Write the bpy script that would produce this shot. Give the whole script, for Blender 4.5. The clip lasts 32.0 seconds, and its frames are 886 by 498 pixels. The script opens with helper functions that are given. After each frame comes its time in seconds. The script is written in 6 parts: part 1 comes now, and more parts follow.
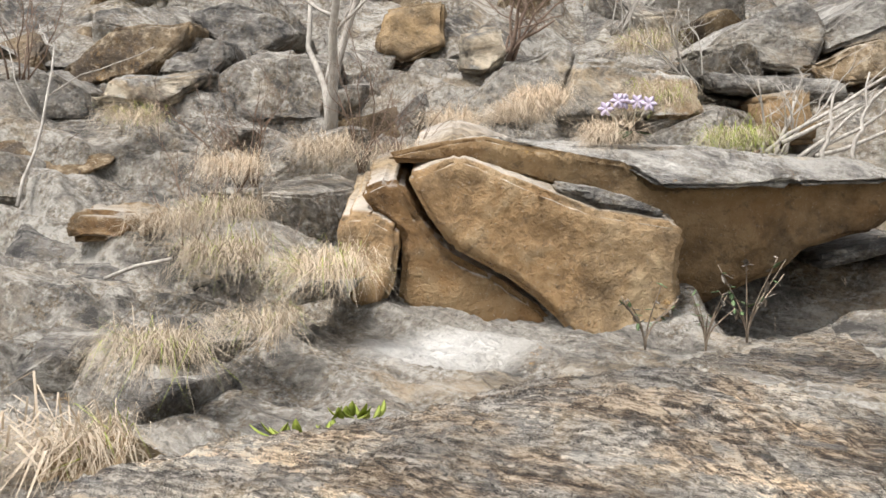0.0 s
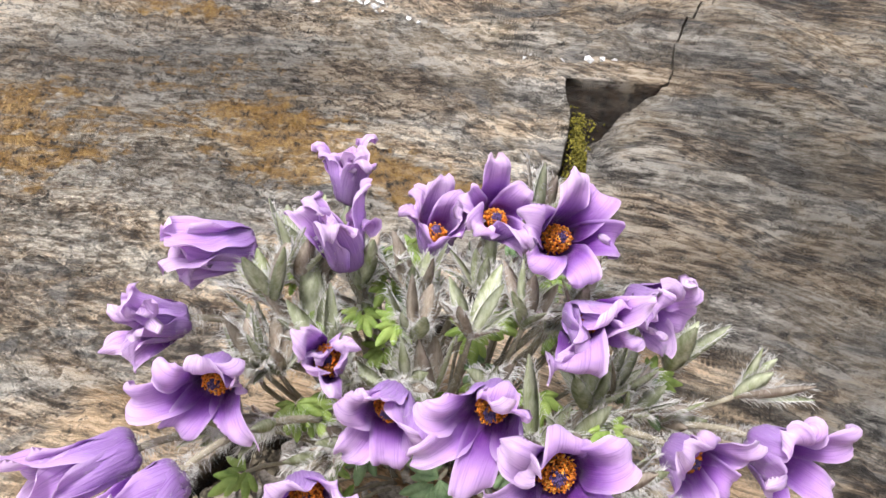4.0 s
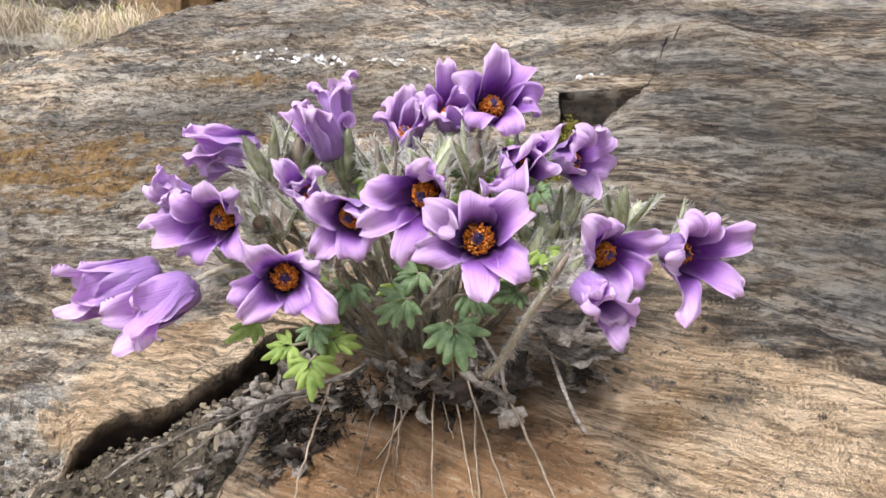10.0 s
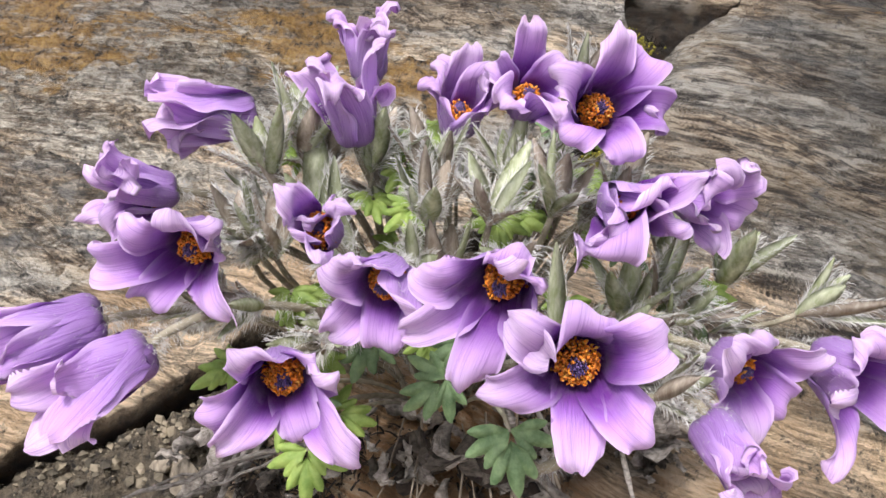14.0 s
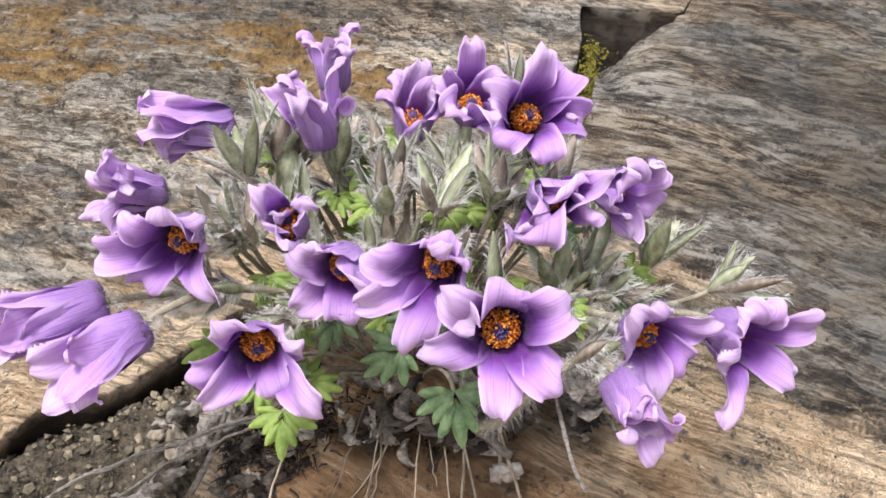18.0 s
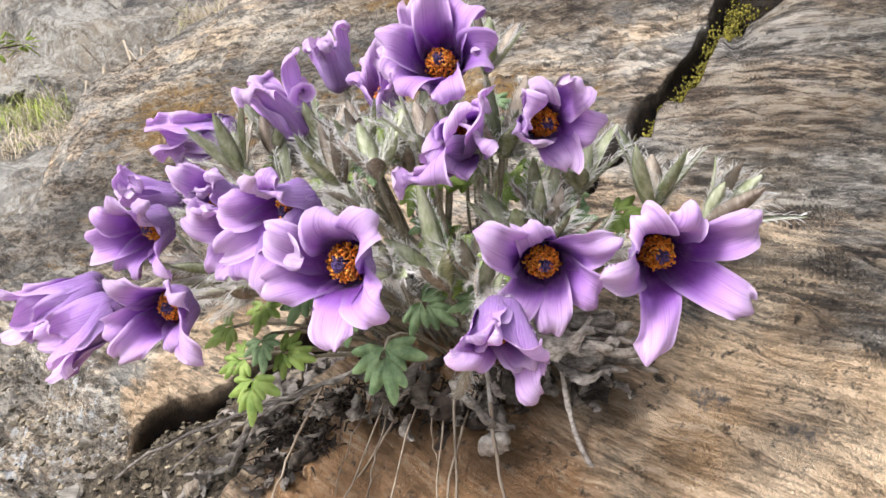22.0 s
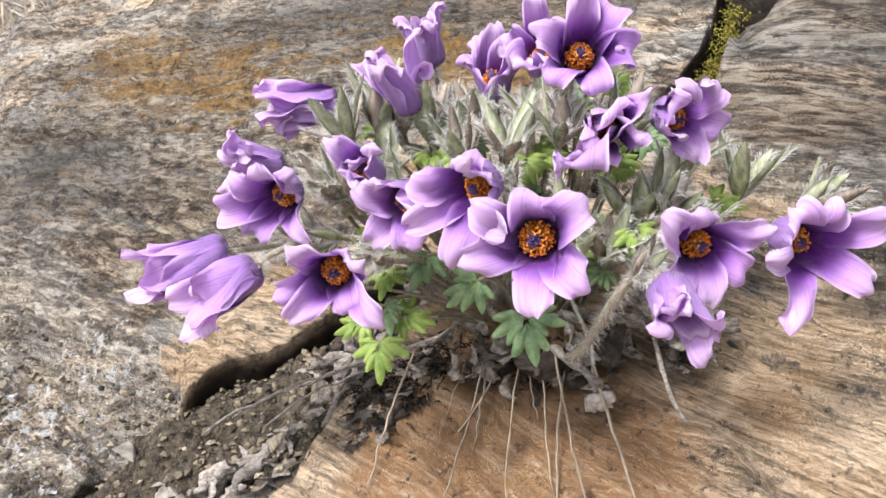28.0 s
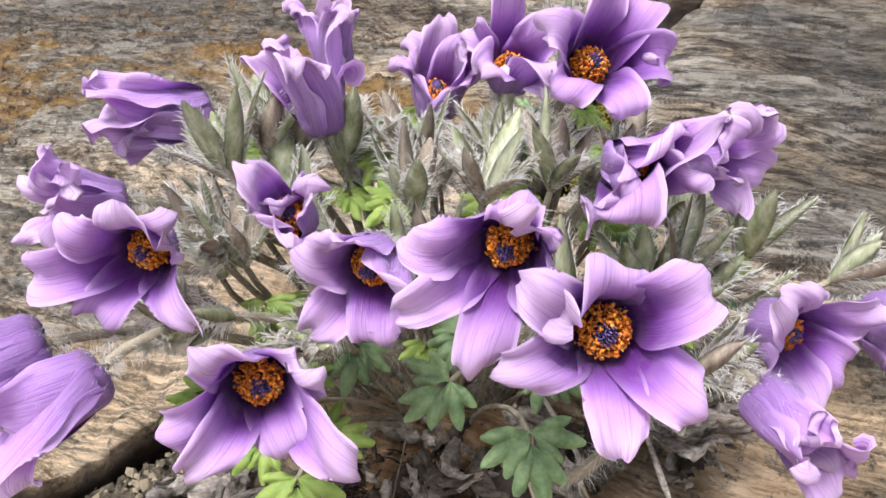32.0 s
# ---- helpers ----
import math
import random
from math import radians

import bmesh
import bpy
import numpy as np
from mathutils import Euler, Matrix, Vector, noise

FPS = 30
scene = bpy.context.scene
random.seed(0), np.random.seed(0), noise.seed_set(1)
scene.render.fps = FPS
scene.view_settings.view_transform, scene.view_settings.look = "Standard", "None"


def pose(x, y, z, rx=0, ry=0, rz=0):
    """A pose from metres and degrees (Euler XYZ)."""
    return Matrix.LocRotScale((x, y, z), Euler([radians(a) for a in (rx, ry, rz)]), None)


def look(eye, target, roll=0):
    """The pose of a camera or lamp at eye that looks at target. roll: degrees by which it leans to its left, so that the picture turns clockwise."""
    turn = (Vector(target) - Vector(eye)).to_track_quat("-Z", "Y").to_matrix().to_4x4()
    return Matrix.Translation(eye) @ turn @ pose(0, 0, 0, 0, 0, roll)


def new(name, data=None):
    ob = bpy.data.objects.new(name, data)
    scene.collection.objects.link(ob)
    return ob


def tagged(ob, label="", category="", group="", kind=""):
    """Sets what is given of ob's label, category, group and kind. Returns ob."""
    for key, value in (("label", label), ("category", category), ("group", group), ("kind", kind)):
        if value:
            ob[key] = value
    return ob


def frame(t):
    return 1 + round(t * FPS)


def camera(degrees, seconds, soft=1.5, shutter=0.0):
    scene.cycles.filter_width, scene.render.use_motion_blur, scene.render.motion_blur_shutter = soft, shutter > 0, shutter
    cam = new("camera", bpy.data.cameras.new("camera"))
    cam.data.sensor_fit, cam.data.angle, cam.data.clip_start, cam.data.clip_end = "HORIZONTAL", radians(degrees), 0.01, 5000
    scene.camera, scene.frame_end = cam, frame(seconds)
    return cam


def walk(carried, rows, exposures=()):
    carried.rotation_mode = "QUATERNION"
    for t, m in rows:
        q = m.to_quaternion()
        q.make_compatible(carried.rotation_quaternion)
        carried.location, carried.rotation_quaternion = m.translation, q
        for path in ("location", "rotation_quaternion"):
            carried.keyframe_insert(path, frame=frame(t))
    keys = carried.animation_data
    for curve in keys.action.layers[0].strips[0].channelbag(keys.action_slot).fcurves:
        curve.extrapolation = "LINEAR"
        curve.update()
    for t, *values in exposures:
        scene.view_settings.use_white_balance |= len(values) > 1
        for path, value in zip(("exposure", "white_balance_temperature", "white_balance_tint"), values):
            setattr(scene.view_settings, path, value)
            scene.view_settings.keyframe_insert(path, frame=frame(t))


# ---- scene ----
cam = camera(55.2, 32.0)
METRES, EYE, TILT, LEAN, TURN = 2.0, 1.4, 0.0, 0.0, 0.0
EXPOSURES = [(t, stops, 6250 if t > 2 else 6500, 12 if t > 2 else 10) for t, stops in ((0.0, 0.9), (1.0, 1.0), (2.0, 0.95), (3.0, 1.06), (4.0, 0.9), (7.0, 1.2), (8.0, 1.28), (9.0, 0.98), (10.0, 0.85), (11.0, 1.40), (12.0, 1.44), (13.0, 1.12), (16.0, 0.64), (17.0, 0.86), (18.0, 0.85), (19.0, 1.18), (20.0, 1.33), (21.0, 1.1), (23.0, 0.96), (25.0, 0.95), (28.0, 1.04), (30.0, 0.98), (32.0, 0.9))]
ROWS = [
    (0.0, 0.0, 0.0, 0.0, 0.0, 0.0, -0.0),
    (0.5, 0.0151, -0.0094, 0.0003, -4.4, 0.68, -1.06),
    (1.0, 0.0331, -0.0358, -0.02, -8.63, -0.78, -1.84),
    (1.5, 0.0331, -0.0537, -0.0464, -11.25, -5.35, -2.25),
    (2.0, 0.0298, -0.0653, -0.0697, -12.87, -9.73, -2.33),
    (2.5, 0.0318, -0.0772, -0.0877, -14.04, -13.77, -2.19),
    (3.0, 0.0345, -0.0847, -0.1022, -15.02, -16.53, -1.77),
    (3.5, 0.0378, -0.0934, -0.1144, -15.53, -18.99, -1.49),
    (4.0, 0.0409, -0.1055, -0.1215, -16.04, -20.56, -1.2),
    (4.5, 0.0367, -0.1101, -0.1222, -16.11, -21.8, -0.76),
    (6.5, 0.0293, -0.1652, -0.1374, -15.78, -20.37, 1.53),
    (7.0, 0.0417, -0.1756, -0.1653, -15.48, -16.85, 3.21),
    (7.5, 0.045, -0.1781, -0.1706, -14.44, -12.66, 4.72),
    (8.0, 0.0476, -0.1897, -0.1731, -13.53, -10.84, 5.25),
    (8.5, 0.0461, -0.1947, -0.1791, -12.85, -9.75, 5.43),
    (9.0, 0.0473, -0.1931, -0.1785, -12.09, -8.68, 5.23),
    (9.5, 0.0493, -0.1848, -0.1824, -11.55, -8.84, 5.22),
    (10.0, 0.0552, -0.1715, -0.1817, -11.48, -9.81, 4.67),
    (10.5, 0.0611, -0.1594, -0.1917, -10.97, -10.74, 4.69),
    (11.0, 0.0672, -0.1489, -0.1891, -10.06, -12.55, 4.91),
    (11.5, 0.0724, -0.138, -0.1969, -8.87, -13.6, 5.12),
    (12.0, 0.0645, -0.1156, -0.1731, -8.28, -15.7, 3.99),
    (12.5, 0.0603, -0.11, -0.163, -9.26, -20.55, 1.81),
    (13.0, 0.0577, -0.1015, -0.1581, -10.24, -20.88, -0.19),
    (13.5, 0.0572, -0.0927, -0.1528, -10.69, -21.0, -1.15),
    (15.5, 0.0395, -0.0975, -0.1454, -14.25, -25.89, -4.43),
    (16.0, 0.0474, -0.0979, -0.1445, -14.33, -25.63, -4.57),
    (16.5, 0.0476, -0.1047, -0.1437, -14.37, -25.09, -4.4),
    (17.0, 0.0502, -0.1072, -0.1413, -14.18, -24.29, -3.87),
    (17.5, 0.0549, -0.1076, -0.1462, -13.46, -23.18, -3.02),
    (18.0, 0.0564, -0.1199, -0.1405, -12.36, -22.3, -1.46),
    (18.5, 0.0595, -0.1366, -0.1485, -11.04, -21.8, 0.27),
    (19.0, 0.0667, -0.1477, -0.1521, -9.84, -20.55, 1.53),
    (19.5, 0.0717, -0.1538, -0.1536, -8.95, -19.69, 2.56),
    (20.0, 0.0795, -0.1572, -0.1577, -7.78, -18.5, 4.59),
    (20.5, 0.1026, -0.1456, -0.1642, -4.51, -17.89, 7.24),
    (21.0, 0.1203, -0.136, -0.169, 0.15, -16.66, 9.8),
    (21.5, 0.1344, -0.1305, -0.1719, 5.76, -15.77, 11.88),
    (22.0, 0.1497, -0.1268, -0.1758, 10.19, -15.01, 12.86),
    (22.5, 0.1601, -0.1247, -0.1769, 13.17, -14.09, 13.44),
    (23.0, 0.1666, -0.118, -0.1824, 15.19, -13.07, 13.77),
    (23.5, 0.1657, -0.1299, -0.1748, 15.67, -12.48, 13.78),
    (24.0, 0.1655, -0.155, -0.1704, 15.15, -12.51, 13.87),
    (24.5, 0.1707, -0.1777, -0.167, 15.43, -12.62, 14.08),
    (25.0, 0.1855, -0.1692, -0.1698, 17.92, -13.22, 14.63),
    (25.5, 0.1961, -0.1551, -0.1734, 20.91, -13.9, 14.96),
    (27.5, 0.1177, -0.1524, -0.1579, 8.01, -18.37, 10.99),
    (28.0, 0.0915, -0.1477, -0.1571, 1.53, -19.18, 8.11),
    (28.5, 0.0683, -0.1469, -0.1481, -5.43, -18.84, 4.97),
    (29.0, 0.049, -0.1412, -0.1458, -10.02, -19.28, 3.18),
    (29.5, 0.0344, -0.136, -0.146, -14.02, -19.13, 1.39),
    (30.0, 0.0297, -0.1261, -0.151, -15.68, -19.27, 0.68),
    (30.5, 0.0505, -0.1127, -0.1672, -15.51, -18.18, 1.61),
    (31.0, 0.0568, -0.0985, -0.1674, -14.96, -18.07, 2.25),
    (31.5, 0.0534, -0.0895, -0.1693, -14.83, -18.27, 2.41),
    (32.0, 0.0548, -0.08, -0.1678, -14.47, -18.17, 2.37),
]
walk(cam, [(t, pose(0, 0, EYE, TILT, LEAN, TURN) @ pose(METRES * x, METRES * y, METRES * z, 90 + pitch, roll, yaw)) for t, x, y, z, yaw, pitch, roll in ROWS], EXPOSURES)


# ---- light ----
world = bpy.data.worlds.new("overcast_sky")
scene.world = world
world.use_nodes = True
wn = world.node_tree
sky = wn.nodes.new("ShaderNodeTexSky")
sky.sky_type, sky.sun_disc = "NISHITA", False
sky.sun_elevation, sky.sun_rotation = radians(62), radians(220)
sky.air_density, sky.dust_density, sky.ozone_density = 1.0, 4.0, 1.0
hsv = wn.nodes.new("ShaderNodeHueSaturation")
hsv.inputs["Saturation"].default_value = 0.38
wn.links.new(sky.outputs[0], hsv.inputs["Color"])
wn.links.new(hsv.outputs[0], wn.nodes["Background"].inputs[0])
wn.nodes["Background"].inputs[1].default_value = 0.125
sun = new("sun", bpy.data.lights.new("sun", "SUN"))
sun.data.energy, sun.data.angle, sun.data.color = 2.2, radians(14), (1.0, 0.985, 0.98)
sun.matrix_world = look((-2.4, -2.9, 7.0), (0, 0, 0))


# ---- materials ----
class Nodes:
    """A short way to write node trees."""

    def __init__(self, name):
        self.mat = bpy.data.materials.new(name)
        self.mat.use_nodes = True
        self.tree = self.mat.node_tree
        self.bsdf = self.tree.nodes["Principled BSDF"]
        self.out = self.tree.nodes["Material Output"]

    def add(self, kind, **inputs):
        node = self.tree.nodes.new("ShaderNode" + kind)
        for key, value in inputs.items():
            self.put(node, key.replace("_", " "), value)
        return node

    def put(self, node, key, value):
        socket = node.inputs[int(key[1:])] if key[0] == "i" and key[1:].isdigit() else node.inputs[key]
        if isinstance(value, bpy.types.NodeSocket):
            self.tree.links.new(value, socket)
        else:
            socket.default_value = value

    def coords(self, scale=(1, 1, 1), turn=0.0):
        tc = self.add("TexCoord")
        mp = self.add("Mapping", Vector=tc.outputs["Object"], Scale=scale, Rotation=(0, 0, radians(turn)))
        return mp.outputs[0]

    def noise(self, vec, scale, detail=5, rough=0.6, distort=0.0):
        n = self.add("TexNoise", Vector=vec, Scale=scale, Detail=detail, Roughness=rough, Distortion=distort)
        return n.outputs["Fac"]

    def ramp(self, fac, stops):
        r = self.add("ValToRGB", Fac=fac)
        el = r.color_ramp.elements
        while len(el) < len(stops):
            el.new(0.5)
        for e, (p, c) in zip(el, stops):
            e.position = p
            e.color = (*c, 1) if len(c) == 3 else c
        return r.outputs[0]

    def level(self, fac, lo, hi, a=0.0, b=1.0):
        m = self.add("MapRange", Value=fac, From_Min=lo, From_Max=hi, To_Min=a, To_Max=b)
        return m.outputs[0]

    def math(self, op, a, b=0.0):
        m = self.add("Math", i0=a, i1=b)
        m.operation = op
        return m.outputs[0]

    def mix(self, fac, a, b, kind="MIX"):
        m = self.add("Mix")
        m.data_type, m.blend_type = "RGBA", kind
        for socket, value in ((m.inputs[0], fac), (m.inputs[6], a), (m.inputs[7], b)):
            if isinstance(value, bpy.types.NodeSocket):
                self.tree.links.new(value, socket)
            else:
                socket.default_value = value if not isinstance(value, tuple) or len(value) == 4 else (*value, 1)
        return m.outputs[2]

    def attr(self, name):
        a = self.add("Attribute")
        a.attribute_name = name
        return a.outputs["Fac"]

    def bump(self, height, strength, distance, normal=None):
        b = self.add("Bump", Height=height, Strength=strength, Distance=distance)
        if normal is not None:
            self.put(b, "Normal", normal)
        return b.outputs[0]

    def done(self, color, rough=0.8, normal=None, **more):
        self.put(self.bsdf, "Base Color", color if isinstance(color, bpy.types.NodeSocket) else (*color, 1))
        self.put(self.bsdf, "Roughness", rough)
        if normal is not None:
            self.put(self.bsdf, "Normal", normal)
        for key, value in more.items():
            self.put(self.bsdf, key.replace("_", " "), value)
        return self.mat


def rock_material(name, dark, mid, light, fresh, turn=36.9, bump=1.0, k=1.0, streaky=1.0, pits=1.0, mottle=0.0, bedded=False):
    """Foliated schist: streaks along the foliation, grain, tan fresh faces, ochre crust, soil stains with crack shade
    painted in, and pale quartz.
    """
    n = Nodes(name)
    plain = n.coords()
    warp = n.add("VectorMath", i0=n.add("TexNoise", Vector=plain, Scale=9 * k, Detail=3).outputs["Color"], i1=tuple(0.03 * (1 - 0.75 * streaky) / k for _ in range(3)))
    warp.operation = "MULTIPLY"
    bend = n.add("VectorMath", i0=plain, i1=warp.outputs[0])
    bend.operation = "ADD"

    def along(sx, sy, sz):
        if bedded:
            beds = n.add("Attribute")
            beds.attribute_name = "bedding"
            return n.add("Mapping", Vector=beds.outputs["Vector"], Scale=(sx * k, sy * k, sx * k)).outputs[0]
        r = n.add("Mapping", Vector=bend.outputs[0], Rotation=(0, 0, radians(turn)))
        m = n.add("Mapping", Vector=r.outputs[0], Scale=(sx * k, sy * k, (sx + (sz - sx) * streaky) * k))
        return m.outputs[0]

    if bedded:
        broad = n.noise(along(2.5, 22, 0), 1.0, 6, 0.62, 0.15)
        streak = n.noise(along(19, 190, 0), 1.0, 8, 0.70, 0.25)
        layer = n.noise(along(13, 280, 0), 1.0, 5, 0.64, 0.25)
        fine = n.noise(along(75, 650, 0), 1.0, 6, 0.70, 0.2)
    else:
        broad = n.noise(along(4, 4 + 20 * streaky, 16), 1.0, 6, 0.62, 0.4)
        streak = n.noise(along(17, 17 + 150 * streaky, 120), 1.0, 6, 0.66, 0.6)
        layer = n.noise(along(11, 11 + 210 * streaky, 160), 1.0, 4, 0.6, 0.8)
        fine = n.noise(along(90, 90 + 480 * streaky, 420), 1.0, 4, 0.65, 0.3)
    blot = n.noise(plain, 8 * k, 7, 0.65, 0.4)
    speck = n.noise(plain, 110 * k, 6, 0.75)
    grain = n.noise(plain, 620 * k, 3, 0.75)
    wb, wf = 0.20 + 0.25 * (1 - streaky), 0.24 - 0.14 * (1 - streaky)
    both = n.math("ADD", n.math("ADD", n.math("MULTIPLY", broad, wb), n.math("MULTIPLY", layer, 0.30)), n.math("ADD", n.math("MULTIPLY", streak, 0.70 - wb - wf), n.math("MULTIPLY", fine, wf)))
    if bedded:
        clump = n.noise(along(34, 60, 0), 1.0, 7, 0.74, 0.3)
        both = n.math("ADD", n.math("MULTIPLY", both, 0.84), n.math("SUBTRACT", n.math("MULTIPLY", clump, 0.40), 0.12))
    warm = tuple(c * f for c, f in zip(mid, (1.25, 1.04, 0.74)))
    base = n.ramp(both, [(0.445, dark), (0.478, tuple(0.4 * p + 0.6 * q for p, q in zip(dark, mid))), (0.505, mid), (0.538, light), (0.61, tuple(0.5 * (p + q) for p, q in zip(light, mid)))])
    base = n.mix(n.level(blot, 0.50, 0.62, 0, 0.75), base, n.ramp(both, [(0.42, dark), (0.50, warm), (0.57, light)]))
    if mottle:
        patch = n.noise(bend.outputs[0], 42 * k, 7, 0.72)
        small = n.noise(plain, 170 * k, 5, 0.7)
        base = n.mix(n.level(patch, 0.44, 0.58, 0, mottle), base, n.ramp(small, [(0.38, tuple(c * 0.9 for c in dark)), (0.46, tuple(c * 0.7 for c in warm)), (0.52, mid), (0.60, light)]))
        wide = n.noise(plain, 4.5 * k, 4, 0.6, 0.6)
        base = n.mix(n.level(wide, 0.50, 0.66, 0, 0.5 if streaky < 0.5 else 0.1), base, n.ramp(small, [(0.36, tuple(c * 0.8 for c in mid)), (0.48, tuple(0.5 * (p + q) for p, q in zip(mid, light))), (0.62, light)]))
    if bedded:
        tint = n.math("ADD", n.noise(along(5, 14, 0), 1.0, 5, 0.6, 0.5), n.math("MULTIPLY", n.math("SUBTRACT", fine, 0.5), 0.35))
        brown = n.ramp(both, [(0.43, (0.030, 0.019, 0.012)), (0.475, (0.125, 0.082, 0.048)), (0.505, (0.30, 0.215, 0.135)), (0.54, (0.52, 0.405, 0.275)), (0.60, (0.66, 0.56, 0.42))])
        base = n.mix(n.level(tint, 0.46, 0.58, 0, 0.75), base, brown)
        smoothed = n.noise(along(9, 26, 0), 1.0, 4, 0.55, 0.8)
        base = n.mix(n.level(smoothed, 0.57, 0.64, 0, 0.60), base, n.ramp(fine, [(0.36, (0.085, 0.083, 0.082)), (0.50, (0.20, 0.197, 0.19)), (0.64, (0.33, 0.32, 0.30))]))
        rubble = n.noise(along(30, 55, 0), 1.0, 7, 0.75, 0.5)
        chips = n.ramp(n.noise(along(55, 95, 0), 1.0, 6, 0.72), [(0.38, (0.030, 0.022, 0.016)), (0.46, (0.14, 0.098, 0.062)), (0.52, (0.30, 0.26, 0.21)), (0.60, (0.62, 0.56, 0.47))])
        base = n.mix(n.level(n.math("ADD", n.math("MULTIPLY", n.attr("crumble"), 0.10), rubble), 0.56, 0.67, 0, 0.85), base, chips)
        tone = n.noise(along(2.2, 7, 0), 1.0, 5, 0.55, 0.4)
        base = n.mix(1.0, base, n.ramp(tone, [(0.34, (0.52, 0.51, 0.50)), (0.48, (0.94, 0.93, 0.92)), (0.64, (1.50, 1.46, 1.38))]), "MULTIPLY")
        rescaled = n.add("HueSaturation", Color=base, Value=n.attr("value_scale"))
        base = rescaled.outputs[0]
    deep, pale_tan = tuple(c * 0.36 for c in fresh), tuple(min(1, c * 1.45) for c in fresh)
    rusty = tuple(c * f for c, f in zip(fresh, (0.90, 0.72, 0.52)))
    mixed = n.math("ADD", n.math("ADD", n.math("MULTIPLY", streak, 0.22), n.math("MULTIPLY", layer, 0.42)), n.math("ADD", n.math("MULTIPLY", fine, 0.22), n.math("MULTIPLY", broad, 0.14)))
    if bedded:
        mixed = n.math("ADD", n.math("ADD", n.math("MULTIPLY", streak, 0.26), n.math("MULTIPLY", layer, 0.40)), n.math("ADD", n.math("MULTIPLY", fine, 0.46), n.math("SUBTRACT", n.math("MULTIPLY", broad, 0.14), 0.13)))
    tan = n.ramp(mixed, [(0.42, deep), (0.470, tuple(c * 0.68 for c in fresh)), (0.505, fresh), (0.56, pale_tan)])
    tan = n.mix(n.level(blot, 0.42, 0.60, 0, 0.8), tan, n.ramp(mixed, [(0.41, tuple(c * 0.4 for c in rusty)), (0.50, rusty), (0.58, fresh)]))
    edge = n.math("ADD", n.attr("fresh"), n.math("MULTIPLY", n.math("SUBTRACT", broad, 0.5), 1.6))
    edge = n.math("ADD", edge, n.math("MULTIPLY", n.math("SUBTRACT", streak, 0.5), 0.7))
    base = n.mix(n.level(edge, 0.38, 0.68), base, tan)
    rust = n.level(n.math("ADD", n.attr("rust"), n.math("MULTIPLY", n.math("SUBTRACT", blot, 0.5), 1.5)), 0.35, 0.75, 0, 0.85)
    # rust colour, deepened to put in the shade below the plant
    base = n.mix(rust, base, n.ramp(mixed, [(0.40, tuple(c * 0.55 for c in rusty)), (0.50, tuple(c * f for c, f in zip(rusty, (0.72, 0.61, 0.53)))), (0.62, tuple(0.85 * c for c in fresh))]))
    # seams between layers; their dark colour includes shadow lines under the ridges
    seam = n.math("ABSOLUTE", n.math("SUBTRACT", layer, 0.5))
    seam = n.math("MULTIPLY", n.level(seam, 0.0, 0.028, 1, 0), n.level(blot, 0.40, 0.56, 0.25 * streaky, 0.95 * min(1, 2 * streaky)))
    seam = n.math("MULTIPLY", seam, n.level(fine, 0.40, 0.52, 0.5, 1.0))
    if bedded:
        seam = n.math("MULTIPLY", seam, 0.12)
    base = n.mix(n.math("MULTIPLY", seam, 0.6), base, tuple(c * 0.55 for c in dark))
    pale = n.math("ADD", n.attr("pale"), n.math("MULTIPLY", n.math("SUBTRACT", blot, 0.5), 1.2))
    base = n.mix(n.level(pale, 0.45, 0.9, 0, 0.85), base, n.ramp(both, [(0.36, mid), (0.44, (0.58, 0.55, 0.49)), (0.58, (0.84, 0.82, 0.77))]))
    crust = n.ramp(speck, [(0.36, (0.045, 0.024, 0.008)), (0.47, (0.25, 0.125, 0.022)), (0.62, (0.50, 0.30, 0.085))])
    cover = n.noise(along(14, 26, 0), 1.0, 9, 0.76, 0.6) if bedded else n.noise(plain, 26 * k, 8, 0.78)
    where = n.math("ADD", n.attr("crust"), n.math("MULTIPLY", n.math("SUBTRACT", cover, 0.5), 5.0))
    base = n.mix(n.level(where, 0.62 if bedded else 0.66, 1.15 if bedded else 0.95, 0, 0.80), base, crust)
    white = n.math("ADD", n.attr("quartz"), n.math("MULTIPLY", n.math("SUBTRACT", n.noise(plain, 85 * k, 5, 0.75), 0.5), 2.6))
    base = n.mix(n.level(white, 0.82, 0.92), base, (0.74, 0.73, 0.71, 1))
    base = n.mix(n.level(grain, 0.60, 0.72, 0, (0.35 if bedded else 0.65) * pits), base, (0.52, 0.48, 0.42, 1))
    base = n.mix(n.level(speck, 0.44, 0.34, 0, 0.8 * pits), base, tuple(c * 0.35 for c in dark))
    spot = n.math("ADD", n.attr("spot"), n.math("MULTIPLY", n.math("SUBTRACT", n.noise(plain, 70 * k, 5, 0.7), 0.5), 1.6))
    base = n.mix(n.level(spot, 0.55, 0.75, 0, 0.85), base, (0.11, 0.112, 0.118, 1))
    # soil-brown stain colour, which also paints shade on the crack walls
    base = n.mix(n.attr("stain_shade"), base, n.ramp(speck, [(0.40, (0.010, 0.006, 0.004)), (0.62, (0.072, 0.044, 0.025))]))
    h = n.math("ADD", n.math("MULTIPLY", broad, 1.0), n.math("ADD", n.math("MULTIPLY", streak, 0.9), n.math("MULTIPLY", speck, 0.5)))
    h = n.math("SUBTRACT", n.math("ADD", h, n.math("MULTIPLY", layer, 2.1 if streaky > 0.5 else 1.3)), n.math("MULTIPLY", seam, 0.30))
    normal = n.bump(h, 1.0 * bump, 0.014 / k)
